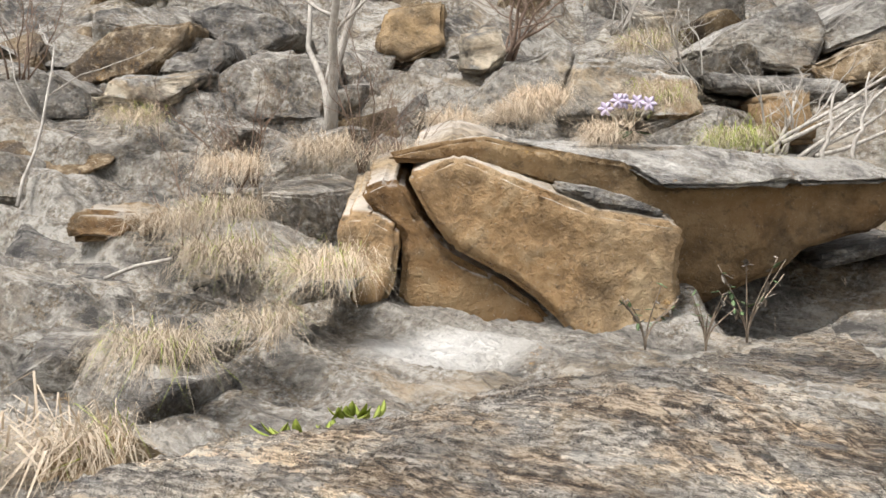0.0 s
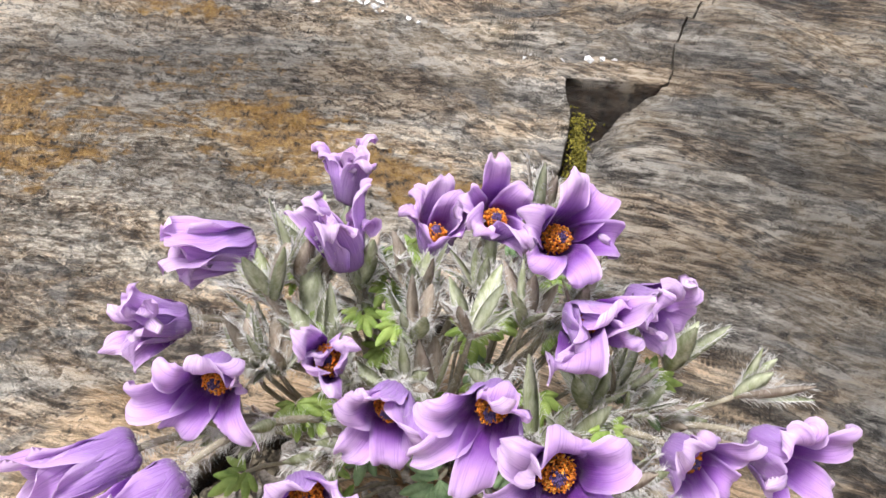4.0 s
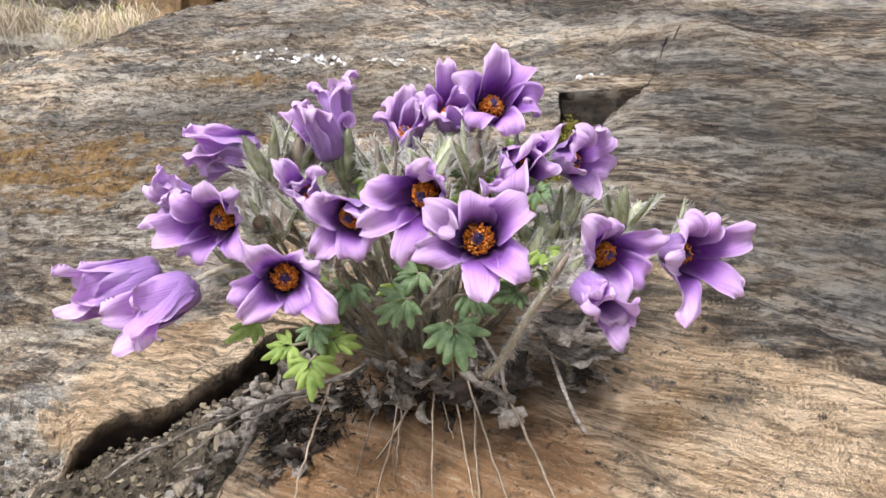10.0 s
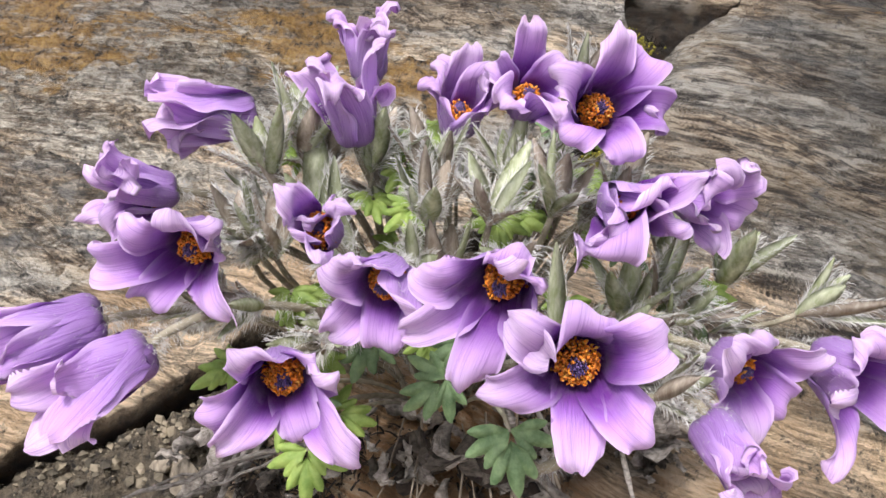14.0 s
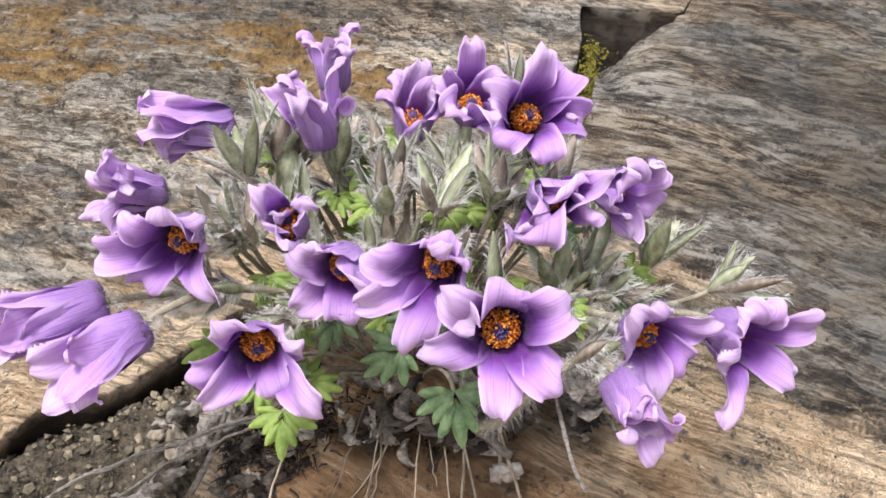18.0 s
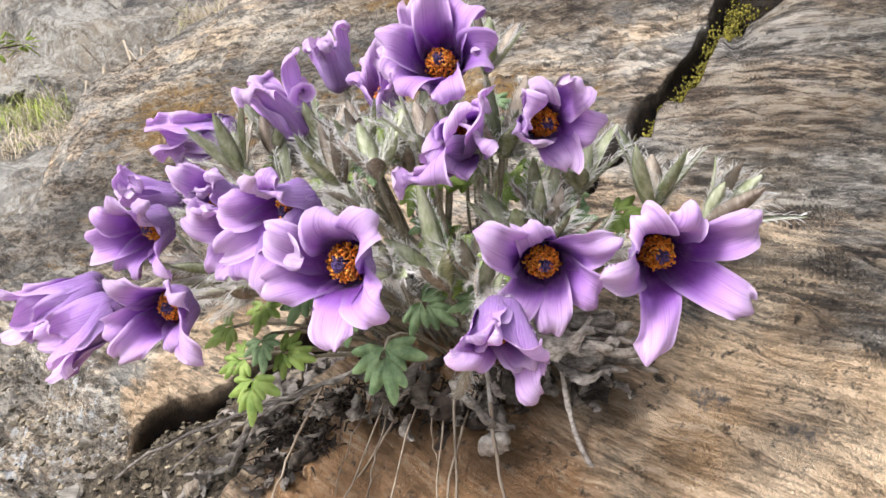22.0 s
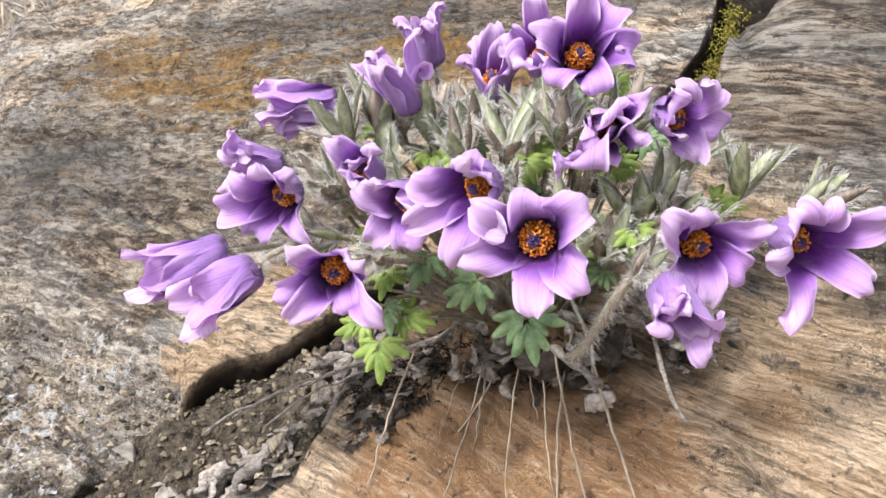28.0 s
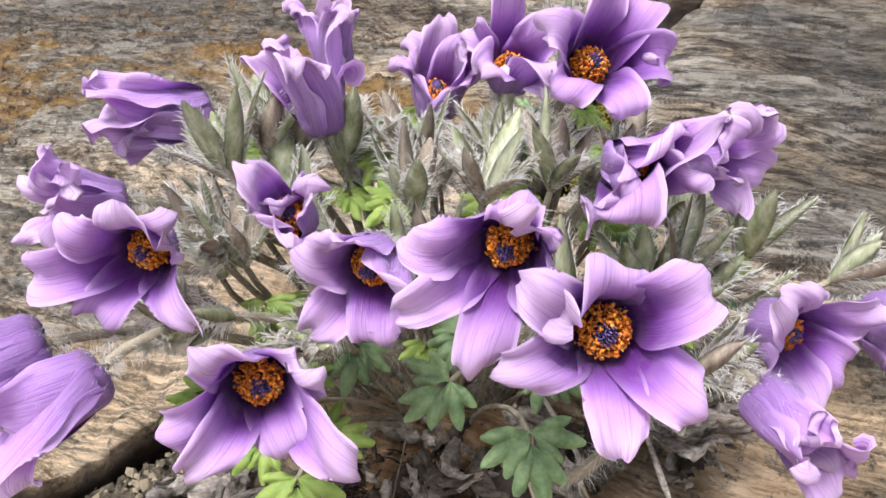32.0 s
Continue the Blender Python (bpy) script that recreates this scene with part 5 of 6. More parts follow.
for k, (p, d, l) in enumerate([((0.108, 0.15, 0.995), (-0.15, -0.1, 1), 0.030), ((0.122, 0.165, 1.0), (0.1, 0, 1), 0.032), ((0.100, 0.13, 0.975), (-0.3, -0.3, 0.9), 0.024),
                               ((0.168, 0.12, 0.985), (0, -0.3, 1), 0.026), ((0.190, 0.11, 0.988), (0.1, -0.2, 1), 0.026), ((0.215, 0.11, 0.990), (0.15, -0.2, 1), 0.026),
                               ((0.305, 0.13, 0.945), (0.3, -0.2, 1), 0.030), ((0.325, 0.10, 0.945), (0.7, -0.2, 0.6), 0.028), ((0.275, 0.13, 0.96), (0.2, -0.2, 1), 0.026),
                               ((0.150, 0.16, 0.995), (0.1, -0.1, 1), 0.028), ((0.245, 0.12, 0.985), (0.3, -0.2, 1), 0.026), ((0.24, 0.16, 1.02), (0.3, -0.1, 1), 0.026),
                               ((0.135, 0.09, 0.955), (-0.3, -0.6, 0.7), 0.024), ((0.228, 0.085, 0.94), (0.2, -0.5, 0.8), 0.024), ((0.205, 0.14, 0.995), (0, -0.2, 1), 0.024),
                               ((0.175, 0.15, 0.99), (-0.1, -0.2, 1), 0.026), ((0.09, 0.12, 0.955), (-0.6, -0.3, 0.6), 0.024), ((0.26, 0.09, 0.95), (0.3, -0.4, 0.8), 0.022)]):
    spray(p, d, l, 200 + k)


rng = random.Random(21)
for k in range(10):
    x, y = rng.uniform(0.095, 0.29), rng.uniform(0.085, 0.175)
    spray((x, y, 0.935 + 0.45 * (y - 0.08) + rng.uniform(-0.012, 0.022)), (2.2 * (x - 0.19) + rng.uniform(-0.2, 0.2), -0.25 + rng.uniform(-0.2, 0.2), 1), rng.uniform(0.024, 0.034), 240 + k, rng.randrange(4, 7), 0.3)


def leaf(at, normal, point, size, mat, label, seed, lobes=5, foot=None):
    """A deeply cut leaf: lobes round its stalk's end, each with blunt teeth."""
    rng = random.Random(seed)
    at, normal = Vector(at) - ROOT, Vector(normal).normalized()
    point = Vector(point)
    point = (point - normal * point.dot(normal)).normalized()
    side = normal.cross(point)
    sh = Shape()

    def leaflet(base, along, reach, teeth):
        across = normal.cross(along)
        n, rings = 45, (0.0, 0.35, 0.6, 0.82, 1.0)
        verts, low = [], []
        for i in range(n):
            a = (i / (n - 1) - 0.5) * 1.9
            far = max(0.52, max(h * (1 - 1.75 * abs(a - c) ** 1.35) for c, h in teeth)) * (1 - 0.9 * max(0.0, abs(a) - 0.75)) * rng.uniform(0.98, 1.02)
            d = along * math.cos(a) + across * math.sin(a) * 0.78
            for t in rings:
                lift = reach * (0.20 * t * abs(a) / 1.2 - 0.24 * t * t + 0.16 * math.sin(2 * t) + 0.02 * t * math.cos(a * 12))
                p = base + d * (reach * far * t) + normal * lift
                verts.append(p)
                low.append(p - normal * 0.0004)
        m = len(rings)
        faces = [(i * m + j, (i + 1) * m + j, (i + 1) * m + j + 1, i * m + j + 1) for i in range(n - 1) for j in range(m - 1)]
        sh.add(verts + low, faces + [tuple(q + n * m for q in f[::-1]) for f in faces])

    def fan():
        return [(c + rng.uniform(-0.06, 0.06), h * rng.uniform(0.9, 1.06)) for c, h in ((-0.62, 0.82), (0.02, 1.0), (0.62, 0.82))]

    leaflet(at + point * size * 0.12, point, size * 0.92, fan())
    for k, sgn in enumerate((-1, 1) * (2 if lobes > 6 else 1)):
        turn = sgn * ((1.15 if k < 2 else 2.0) + rng.uniform(-0.12, 0.12))
        leaflet(at - point * size * (0.04 + 0.18 * (k > 1)), (point * math.cos(turn) + side * math.sin(turn)).normalized(), size * rng.uniform(0.74, 0.88), fan())
    foot = Vector(foot) - ROOT if foot is not None else Vector((at.x * 0.3, at.y * 0.3, 0.0))
    sh.tube(bezier(foot, foot + Vector((0, 0, 0.02)), at - point * 0.015, at, 8), 0.0010, 5, 1)
    sh.link("leaf", [mat, STEM], plant, label)


GREEN, YELLOW = "grey-green deeply lobed leaf", "yellow-green deeply lobed leaf"
leaf((0.189, 0.062, 0.925), (-0.1, -0.85, 0.55), (0.05, -0.4, -0.9), 0.024, LEAF, GREEN, 1)
leaf((0.168, 0.080, 0.938), (-0.2, -0.8, 0.6), (-0.8, -0.4, -0.3), 0.020, LEAF, GREEN, 2)
leaf((0.203, 0.085, 0.935), (0.1, -0.8, 0.6), (0.6, -0.4, -0.3), 0.018, LEAF, GREEN, 3)
leaf((0.178, 0.095, 0.948), (0, -0.7, 0.7), (-0.2, -0.5, 0.3), 0.019, LEAF, GREEN, 4)
leaf((0.117, 0.080, 0.912), (-0.2, -0.8, 0.6), (-0.1, -0.4, -0.9), 0.019, LEAF_YELLOW, YELLOW, 5)
leaf((0.128, 0.095, 0.918), (0, -0.7, 0.7), (0.8, -0.3, -0.1), 0.018, LEAF_YELLOW, YELLOW, 6)
leaf((0.108, 0.095, 0.918), (-0.2, -0.7, 0.7), (-0.9, -0.3, 0.1), 0.018, LEAF_YELLOW, YELLOW, 7)
leaf((0.128, 0.150, 0.985), (-0.1, -0.4, 0.9), (-0.5, -0.5, 0.1), 0.017, LEAF_YELLOW, YELLOW, 8)
leaf((0.172, 0.160, 0.99), (0.1, -0.4, 0.9), (0.2, -0.7, 0.1), 0.020, LEAF, GREEN, 9)
leaf((0.150, 0.155, 0.985), (0.1, -0.4, 0.9), (0.1, -0.7, 0.1), 0.016, LEAF_YELLOW, YELLOW, 10)
leaf((0.29, 0.12, 0.95), (0.1, -0.5, 0.8), (0.7, -0.4, 0.2), 0.018, LEAF_YELLOW, YELLOW, 11)
leaf((0.243, 0.075, 0.955), (0.1, -0.6, 0.8), (0.1, -0.5, 0.1), 0.016, LEAF_YELLOW, YELLOW, 12)
leaf((0.09, 0.125, 0.925), (-0.2, -0.6, 0.8), (-0.8, -0.4, 0.1), 0.018, LEAF_YELLOW, YELLOW, 13)


rng = random.Random(23)
for k in range(20):
    x, y = rng.uniform(0.10, 0.28), rng.uniform(0.085, 0.16)
    leaf((x, y, 0.920 + 0.4 * (y - 0.08) + rng.uniform(0, 0.03)), (rng.uniform(-0.3, 0.3), -0.6, 0.75), (2 * (x - 0.19) + rng.uniform(-0.5, 0.5), -0.5, rng.uniform(-0.2, 0.5)), rng.uniform(0.014, 0.020), LEAF_YELLOW if k % 3 else LEAF, YELLOW if k % 3 else GREEN, 40 + k, 3 + 2 * (k % 2))


for k in range(16):
    x, y = rng.uniform(0.115, 0.275), rng.uniform(0.12, 0.19)
    leaf((x, y, 0.955 + 0.5 * (y - 0.10) + rng.uniform(0, 0.02)), (rng.uniform(-0.3, 0.3), -0.65, 0.7), (2 * (x - 0.19) + rng.uniform(-0.6, 0.6), -0.5, rng.uniform(-0.2, 0.6)), rng.uniform(0.014, 0.021), LEAF_YELLOW if k % 4 else LEAF, YELLOW if k % 4 else GREEN, 80 + k, 3)


def on_slab(x, y, up=0.0):
    return (x, y, float(lie(x, y) + relief(np.float64(x), np.float64(y))) + up)


def dead_stalk(a, b, sag, radius, seed, curl=False):
    rng = random.Random(seed)
    a, b = Vector(a) - ROOT, Vector(b) - ROOT
    mid = a.lerp(b, 0.5) + Vector((rng.uniform(-0.006, 0.006), -sag, 0.006))
    sh = Shape()
    pts = bezier(a, mid, mid.lerp(b, 0.4), b, 12)
    pts = [p + Vector((rng.uniform(-1, 1), 0, rng.uniform(-1, 1))) * 0.0007 for p in pts]
    sh.tube(pts, [radius * (1.15 - 0.4 * i / 11) for i in range(12)], 5)
    sh.link("dead_stalk", [DEAD_STALK], plant, "thin dry brown stalk")


for k, (ax, bx, by) in enumerate([(0.170, 0.135, 0.092), (0.172, 0.166, 0.075), (0.185, 0.171, 0.084), (0.19, 0.189, 0.074), (0.200, 0.204, 0.056), (0.215, 0.217, 0.045), (0.178, 0.168, 0.104)]):
    dead_stalk((ax + 0.2 * (bx - ax), 0.135, 0.886 - 0.002 * (k % 4)), on_slab(bx - 0.012 * (k % 3), by + 0.006 * (k % 4), 0.0015), 0.012, 0.00038 + 0.00016 * (k % 3), 400 + k)


for k, (ax, ay, bx, by) in enumerate(((0.186, 0.112, 0.166, 0.034), (0.202, 0.106, 0.210, 0.030), (0.220, 0.100, 0.231, 0.026), (0.168, 0.120, 0.132, 0.050), (0.128, 0.128, 0.098, 0.080))):
    dead_stalk((ax, ay, 0.884), on_slab(bx, by, 0.002), 0.006, 0.00045 + 0.0002 * (k % 3), 440 + k)


def dead_leaf(at, along, size, seed, mat=None):
    """A shrivelled, rolled leaf."""
    rng = random.Random(seed)
    at, along = Vector(at) - ROOT, Vector(along).normalized()
    side = along.cross(Vector((rng.uniform(-1, 1), rng.uniform(-1, 1), 0.4))).normalized()
    nrm = along.cross(side)
    n, m = 10, 6
    turn = rng.uniform(2.0, 4.5)
    top, low = [], []
    for i in range(n):
        t = i / (n - 1)
        wid = size * 0.15 * (math.sin(math.pi * (0.1 + 0.85 * t)) + 0.15) * rng.uniform(0.8, 1.2)
        c = at + along * (size * t) + nrm * (0.25 * size * math.sin(t * rng.uniform(2.4, 3.4))) + side * rng.uniform(-0.04, 0.04) * size
        for j in range(m):
            ang = (j / (m - 1) - 0.5) * turn + t * 1.4
            p = c + side * math.sin(ang) * wid + nrm * (1 - math.cos(ang)) * wid
            p = p + Vector((rng.gauss(0, 1), rng.gauss(0, 1), rng.gauss(0, 1))) * 0.0005
            top.append(p)
            low.append(p + (side * math.sin(ang) - nrm * math.cos(ang)) * 0.0005)
    k = n * m
    faces = [(i * m + j, i * m + j + 1, (i + 1) * m + j + 1, (i + 1) * m + j) for i in range(n - 1) for j in range(m - 1)]
    return mesh_object("dead_leaf", top + low, faces + [tuple(q + k for q in f[::-1]) for f in faces], [mat or DEAD], plant, "shrivelled grey-brown dead leaf")


rng = random.Random(9)
for k in range(60):
    x = rng.uniform(0.15, 0.285)
    dead_leaf((x, 0.124 + rng.uniform(-0.018, 0.03), 0.884 + rng.uniform(-0.014, 0.014)), (rng.uniform(-0.6, 0.8), -0.8, rng.uniform(-0.7, 0.1)), rng.uniform(0.012, 0.026), 500 + k, (DEAD_PALE, DEAD_DARK, DEAD)[k % 3])
for k in range(8):
    dead_leaf((0.250 + rng.uniform(-0.01, 0.01), 0.105, 0.895 + 0.003 * k), (0.95, -0.25, rng.uniform(-0.15, 0.1)), rng.uniform(0.020, 0.032), 540 + k, DEAD_PALE)
for k in range(44):
    x = rng.uniform(0.0, 0.15) if k < 20 else rng.uniform(0.07, 0.155)
    y = float(crack_line(np.float64(x))) - 0.012 + rng.uniform(-0.02, 0.02)
    dead_leaf(on_slab(x, y, rng.uniform(-0.022, -0.004 + 0.16 * max(0, x - 0.05))), (rng.uniform(-0.9, 0.3), -0.5, rng.uniform(-0.4, 0.3)), rng.uniform(0.016, 0.034), 560 + k, DEAD_PALE if k % 2 else DEAD)
for k in range(12):
    x = rng.uniform(0.005, 0.06)
    dead_leaf(on_slab(x, 0.108 + 0.35 * (x - 0.005) + rng.uniform(-0.012, 0.006), rng.uniform(-0.012, 0.006)), (rng.uniform(-1, 0.2), -0.6, rng.uniform(-0.5, 0.4)), rng.uniform(0.014, 0.026), 620 + k, DEAD_PALE)
for k in range(26):
    x = rng.uniform(0.085, 0.150)
    y = 0.118 + 0.30 * max(0.0, x - 0.12) + rng.uniform(-0.008, 0.03)
    dead_leaf(on_slab(x, y, rng.uniform(-0.002, 0.014)), (rng.uniform(-0.8, 0.6), -0.6, rng.uniform(-0.4, 0.3)), rng.uniform(0.010, 0.022), 650 + k, (DEAD_DARK, DEAD, DEAD_PALE)[k % 3])
# long dead stem that trails down the crack
sh = Shape()
rng = random.Random(61)
for k in range(3):
    o = Vector((rng.uniform(-0.01, 0.01), rng.uniform(-0.006, 0.006), rng.uniform(-0.003, 0.004)))
    e = Vector((0.004 + 0.022 * k, 0.112 + 0.006 * (k % 2), 0.852 + 0.004 * k))
    pts = [Vector(p) - ROOT + o * (i / 15) + Vector((rng.uniform(-1, 1), rng.uniform(-1, 1), rng.uniform(-1, 1))) * 0.0018 for i, p in enumerate(bezier((0.15, 0.14, 0.888), (0.115, 0.118, 0.880), (0.060 + 0.01 * k, 0.120, 0.882), e, 16))]
    sh.tube(pts, [(0.0013 - 0.00003 * i) * (1 if k == 0 else 0.7) for i in range(16)], 5)
sh.tube([Vector(p) - ROOT for p in bezier((0.09, 0.135, 0.880), (0.085, 0.12, 0.872), (0.08, 0.115, 0.862), (0.072, 0.11, 0.852), 10)], 0.0015, 6)
sh.link("dead_stem", [DEAD_PALE], plant, "long dead grey stem trailing down the crack")
sh = Shape()
sh.tube([Vector(p) - ROOT for p in ((0.215, 0.12, 0.905), (0.221, 0.098, 0.890), (0.220, 0.090, 0.872), (0.2195, 0.086, 0.866))], 0.0011, 6)
rng = random.Random(31)
ends = Vector((0.2140, 0.084, 0.8650)) - ROOT, Vector((0.2255, 0.081, 0.8675)) - ROOT
for k in range(3):
    shift = Vector((0.001 * k, -0.0012 * k, 0.0018 * (k - 1)))
    sh.tube([ends[0].lerp(ends[1], t / 9) + shift + Vector((rng.uniform(-1, 1), rng.uniform(-1, 1), rng.uniform(-1, 1))) * 0.0004 for t in range(10)], [(0.0042 - 0.0006 * k) * rng.uniform(0.75, 1.2) for _ in range(10)], 11)
sh.link("rolled_sheath", [FRAYED], plant, "crumpled pale sheath hanging on an old stalk")
sh = Shape()
rng = random.Random(33)
sh.tube([Vector(p) - ROOT for p in bezier((0.252, 0.125, 0.90), (0.256, 0.10, 0.884), (0.252, 0.088, 0.866), (0.262, 0.078, 0.850), 12)], [0.0009 + 0.0006 * rng.random() for _ in range(12)], 6)
sh.link("dead_stalk", [DEAD_PALE], plant, "knotty grey dead stalk hanging on the rock")
sh = Shape()
for a, b in (((0.235, 0.115, 0.893), (0.292, 0.088, 0.897)), ((0.20, 0.11, 0.885), (0.222, 0.08, 0.876))):
    a, b = Vector(a) - ROOT, Vector(b) - ROOT
    sh.tube([a.lerp(b, t / 6) + Vector((0, 0, 0.0012 * math.sin(t * 2.1))) for t in range(7)], [0.0022 + 0.0009 * math.sin(t * 2.9 + a.x * 900) for t in range(7)], 9)
sh.link("rootstock", [DEAD], plant, "old woody rootstock covered in grey sheaths")
# rolled grey sheaths of old shoots
for k in range(11):
    rng = random.Random(900 + k)
    a = Vector((0.232 + rng.uniform(0, 0.022), 0.118 + rng.uniform(-0.012, 0.01), 0.889 + 0.0024 * k)) - ROOT
    d = Vector((0.9, -0.45 + rng.uniform(-0.25, 0.25), rng.uniform(-0.25, 0.12))).normalized() * rng.uniform(0.030, 0.052)
    fat = rng.uniform(0.0013, 0.0027)
    sh = Shape()
    sh.tube([a + d * (t / 7) + Vector((rng.uniform(-1, 1), rng.uniform(-1, 1), rng.uniform(-1, 1))) * 0.0009 for t in range(8)], [fat * rng.uniform(0.7, 1.2) for t in range(7)] + [fat * 0.5], 8, 0, rng.uniform(0.5, 0.9))
    sh.link("old_sheath", [DEAD_PALE if k % 2 else DEAD], plant, "rolled grey-brown sheath of an old shoot")
# fibrous crown, its colour deepened to stand for shade below the plant
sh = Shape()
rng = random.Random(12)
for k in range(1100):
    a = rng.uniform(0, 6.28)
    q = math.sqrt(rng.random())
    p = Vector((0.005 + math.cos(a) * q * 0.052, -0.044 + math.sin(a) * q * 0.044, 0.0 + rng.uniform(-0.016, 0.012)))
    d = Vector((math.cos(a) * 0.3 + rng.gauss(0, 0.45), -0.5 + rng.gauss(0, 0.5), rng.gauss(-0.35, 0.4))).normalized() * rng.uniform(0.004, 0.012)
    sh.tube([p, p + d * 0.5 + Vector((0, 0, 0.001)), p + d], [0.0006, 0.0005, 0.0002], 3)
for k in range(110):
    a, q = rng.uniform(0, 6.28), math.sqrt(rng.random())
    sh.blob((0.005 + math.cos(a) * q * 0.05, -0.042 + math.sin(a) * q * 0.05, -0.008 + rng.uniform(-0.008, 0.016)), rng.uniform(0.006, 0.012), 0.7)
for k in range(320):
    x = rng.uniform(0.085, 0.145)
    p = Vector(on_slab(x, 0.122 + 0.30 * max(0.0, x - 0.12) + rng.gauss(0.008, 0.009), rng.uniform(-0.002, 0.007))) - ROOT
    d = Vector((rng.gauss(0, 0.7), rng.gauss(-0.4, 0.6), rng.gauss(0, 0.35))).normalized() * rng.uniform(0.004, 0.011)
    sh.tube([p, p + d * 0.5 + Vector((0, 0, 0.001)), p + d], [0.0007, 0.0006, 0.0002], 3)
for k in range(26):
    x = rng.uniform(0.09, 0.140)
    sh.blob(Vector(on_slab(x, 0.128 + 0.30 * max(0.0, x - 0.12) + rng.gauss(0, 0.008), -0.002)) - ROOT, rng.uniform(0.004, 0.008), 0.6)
sh.link("crown", [FIBRE], plant, "dark fibrous crown of old leaf bases, deepened for shade under the plant")


# ---- what lies in the crack ----
FLOOR_X, FLOOR_D = [-0.35, -0.08, -0.04, 0.0, 0.05, 0.12, 0.2, 0.29], [0.012, 0.012, 0.015, 0.020, 0.019, 0.016, 0.012, 0.03]


def crack_floor(x, y):
    """Height of the soil in the crack."""
    yc, half = crack_line(x), np.interp(x, CRACK_X, CRACK_W) + 0.012
    lumps = 0.022 * fbm(x * 38, y * 38, 5, 91, 0.62)
    return lie(x, yc) - np.interp(x, FLOOR_X, FLOOR_D) + lumps - 0.004 * ((y - yc) / half) ** 2 + np.where(y < yc, 0.26, 0.40) * np.minimum(y - yc, 0.7 * half)


def crack_fill(name, x0, x1, mat, label, side=0.9):
    xs = np.arange(x0, x1, 0.002)
    t = np.linspace(-1, 1, 33)
    X = np.repeat(xs[:, None], 33, 1)
    hw = np.interp(xs, CRACK_X, CRACK_W)[:, None] + 0.012
    Y = crack_line(xs)[:, None] + np.where(t > 0, 1.55 * t, t)[None, :] * hw * side
    i = np.arange(X.size).reshape(-1, 33)
    q = np.stack([i[:-1, :-1], i[1:, :-1], i[1:, 1:], i[:-1, 1:]], -1).reshape(-1, 4)
    ob = mesh_object(name, np.stack([X, Y, crack_floor(X, Y)], -1).reshape(-1, 3), q.tolist(), mat)
    return tagged(ob, label, "soil", kind="stuff")


crack_fill("crevice_soil", -0.35, 0.29, SOIL, "dark soil and litter filling the crack")
moss = Shape()
rng = random.Random(93)
for mx, my, md, spread_x, count in ((0.318, 0.0, 0.016, 0.008, 500), (0.352, 0.002, 0.018, 0.010, 1100), (0.385, -0.004, 0.018, 0.010, 1100), (0.372, 0.010, 0.010, 0.006, 120)):
    for k in range(count):
        x = mx + rng.gauss(0, spread_x)
        y = float(crack_line(np.float64(x))) + my + rng.gauss(0, 0.009) - 0.004
        moss.blob((x, y, float(lie(x, y)) - md - 0.002 + rng.gauss(0, 0.004)), rng.uniform(0.0004, 0.0014), rng.uniform(0.7, 1.8), (rng.gauss(0, 0.5), rng.gauss(0, 0.5), 1))
tagged(moss.link("crevice_moss", [MOSS]), "yellow-green moss cushions in the crack", "moss", kind="stuff")

QUARTZ = plain_material("milky_quartz", (0.62, 0.60, 0.57), (0.90, 0.89, 0.87), 200, 0.45, 0.4)
vein = Shape()
rng = random.Random(17)
for at, spread, count in ((-0.325, 0.010, 22), (-0.305, 0.010, 10), (-0.270, 0.008, 16), (-0.252, 0.007, 18), (-0.222, 0.011, 24), (-0.195, 0.008, 12), (-0.16, 0.02, 8), (-0.36, 0.03, 9), (0.0, 0.03, 10)):
    for k in range(int(count * 1.7)):
        u = at + 0.012 + rng.gauss(0, spread)
        v = (0.671 if at < -0.02 else 0.665) + 0.10 * (u + 0.24) * (at < -0.02) + rng.gauss(0, 0.0045)
        r = rng.uniform(0.0012, 0.0042)
        vein.blob(on_back(0.8 * u + 0.6 * v, 0.8 * v - 0.6 * u, r * 0.2), r, rng.uniform(0.5, 0.9), (rng.gauss(0, 0.6), rng.gauss(0, 0.6), 1))
tagged(vein.link("quartz_vein", [QUARTZ], shade=False), "white quartz lumps standing out of a vein in the rock", "quartz", kind="stuff")

rng = random.Random(44)
GRIT = Shape()
for k in range(6500):
    x = rng.uniform(-0.34, 0.11)
    low = float(crack_line(np.float64(x)) - np.interp(x, CRACK_X, CRACK_W))
    high = (0.135 - 0.6 * x) / 0.8 if x < -0.03 else float(crack_line(np.float64(x)) + 1.1 * np.interp(x, CRACK_X, CRACK_W))
    y = rng.uniform(low + 0.002, high)
    r = 0.0004 + 0.0026 * rng.random() ** 5
    inside = x > -0.03 or y < float(crack_line(np.float64(x)) + np.interp(x, CRACK_X, CRACK_W))
    GRIT.blob((x, y, float(crack_floor(np.float64(x), np.float64(y))) + 0.3 * r) if inside else on_slab(x, y, -0.022), r * 1.2, rng.uniform(0.5, 0.9), (rng.gauss(0, 1), rng.gauss(0, 1), 2))
tagged(GRIT.link("gravel", [CRUMB], shade=False), "loose grit and crumbs of rock below the crack", "gravel", kind="stuff")


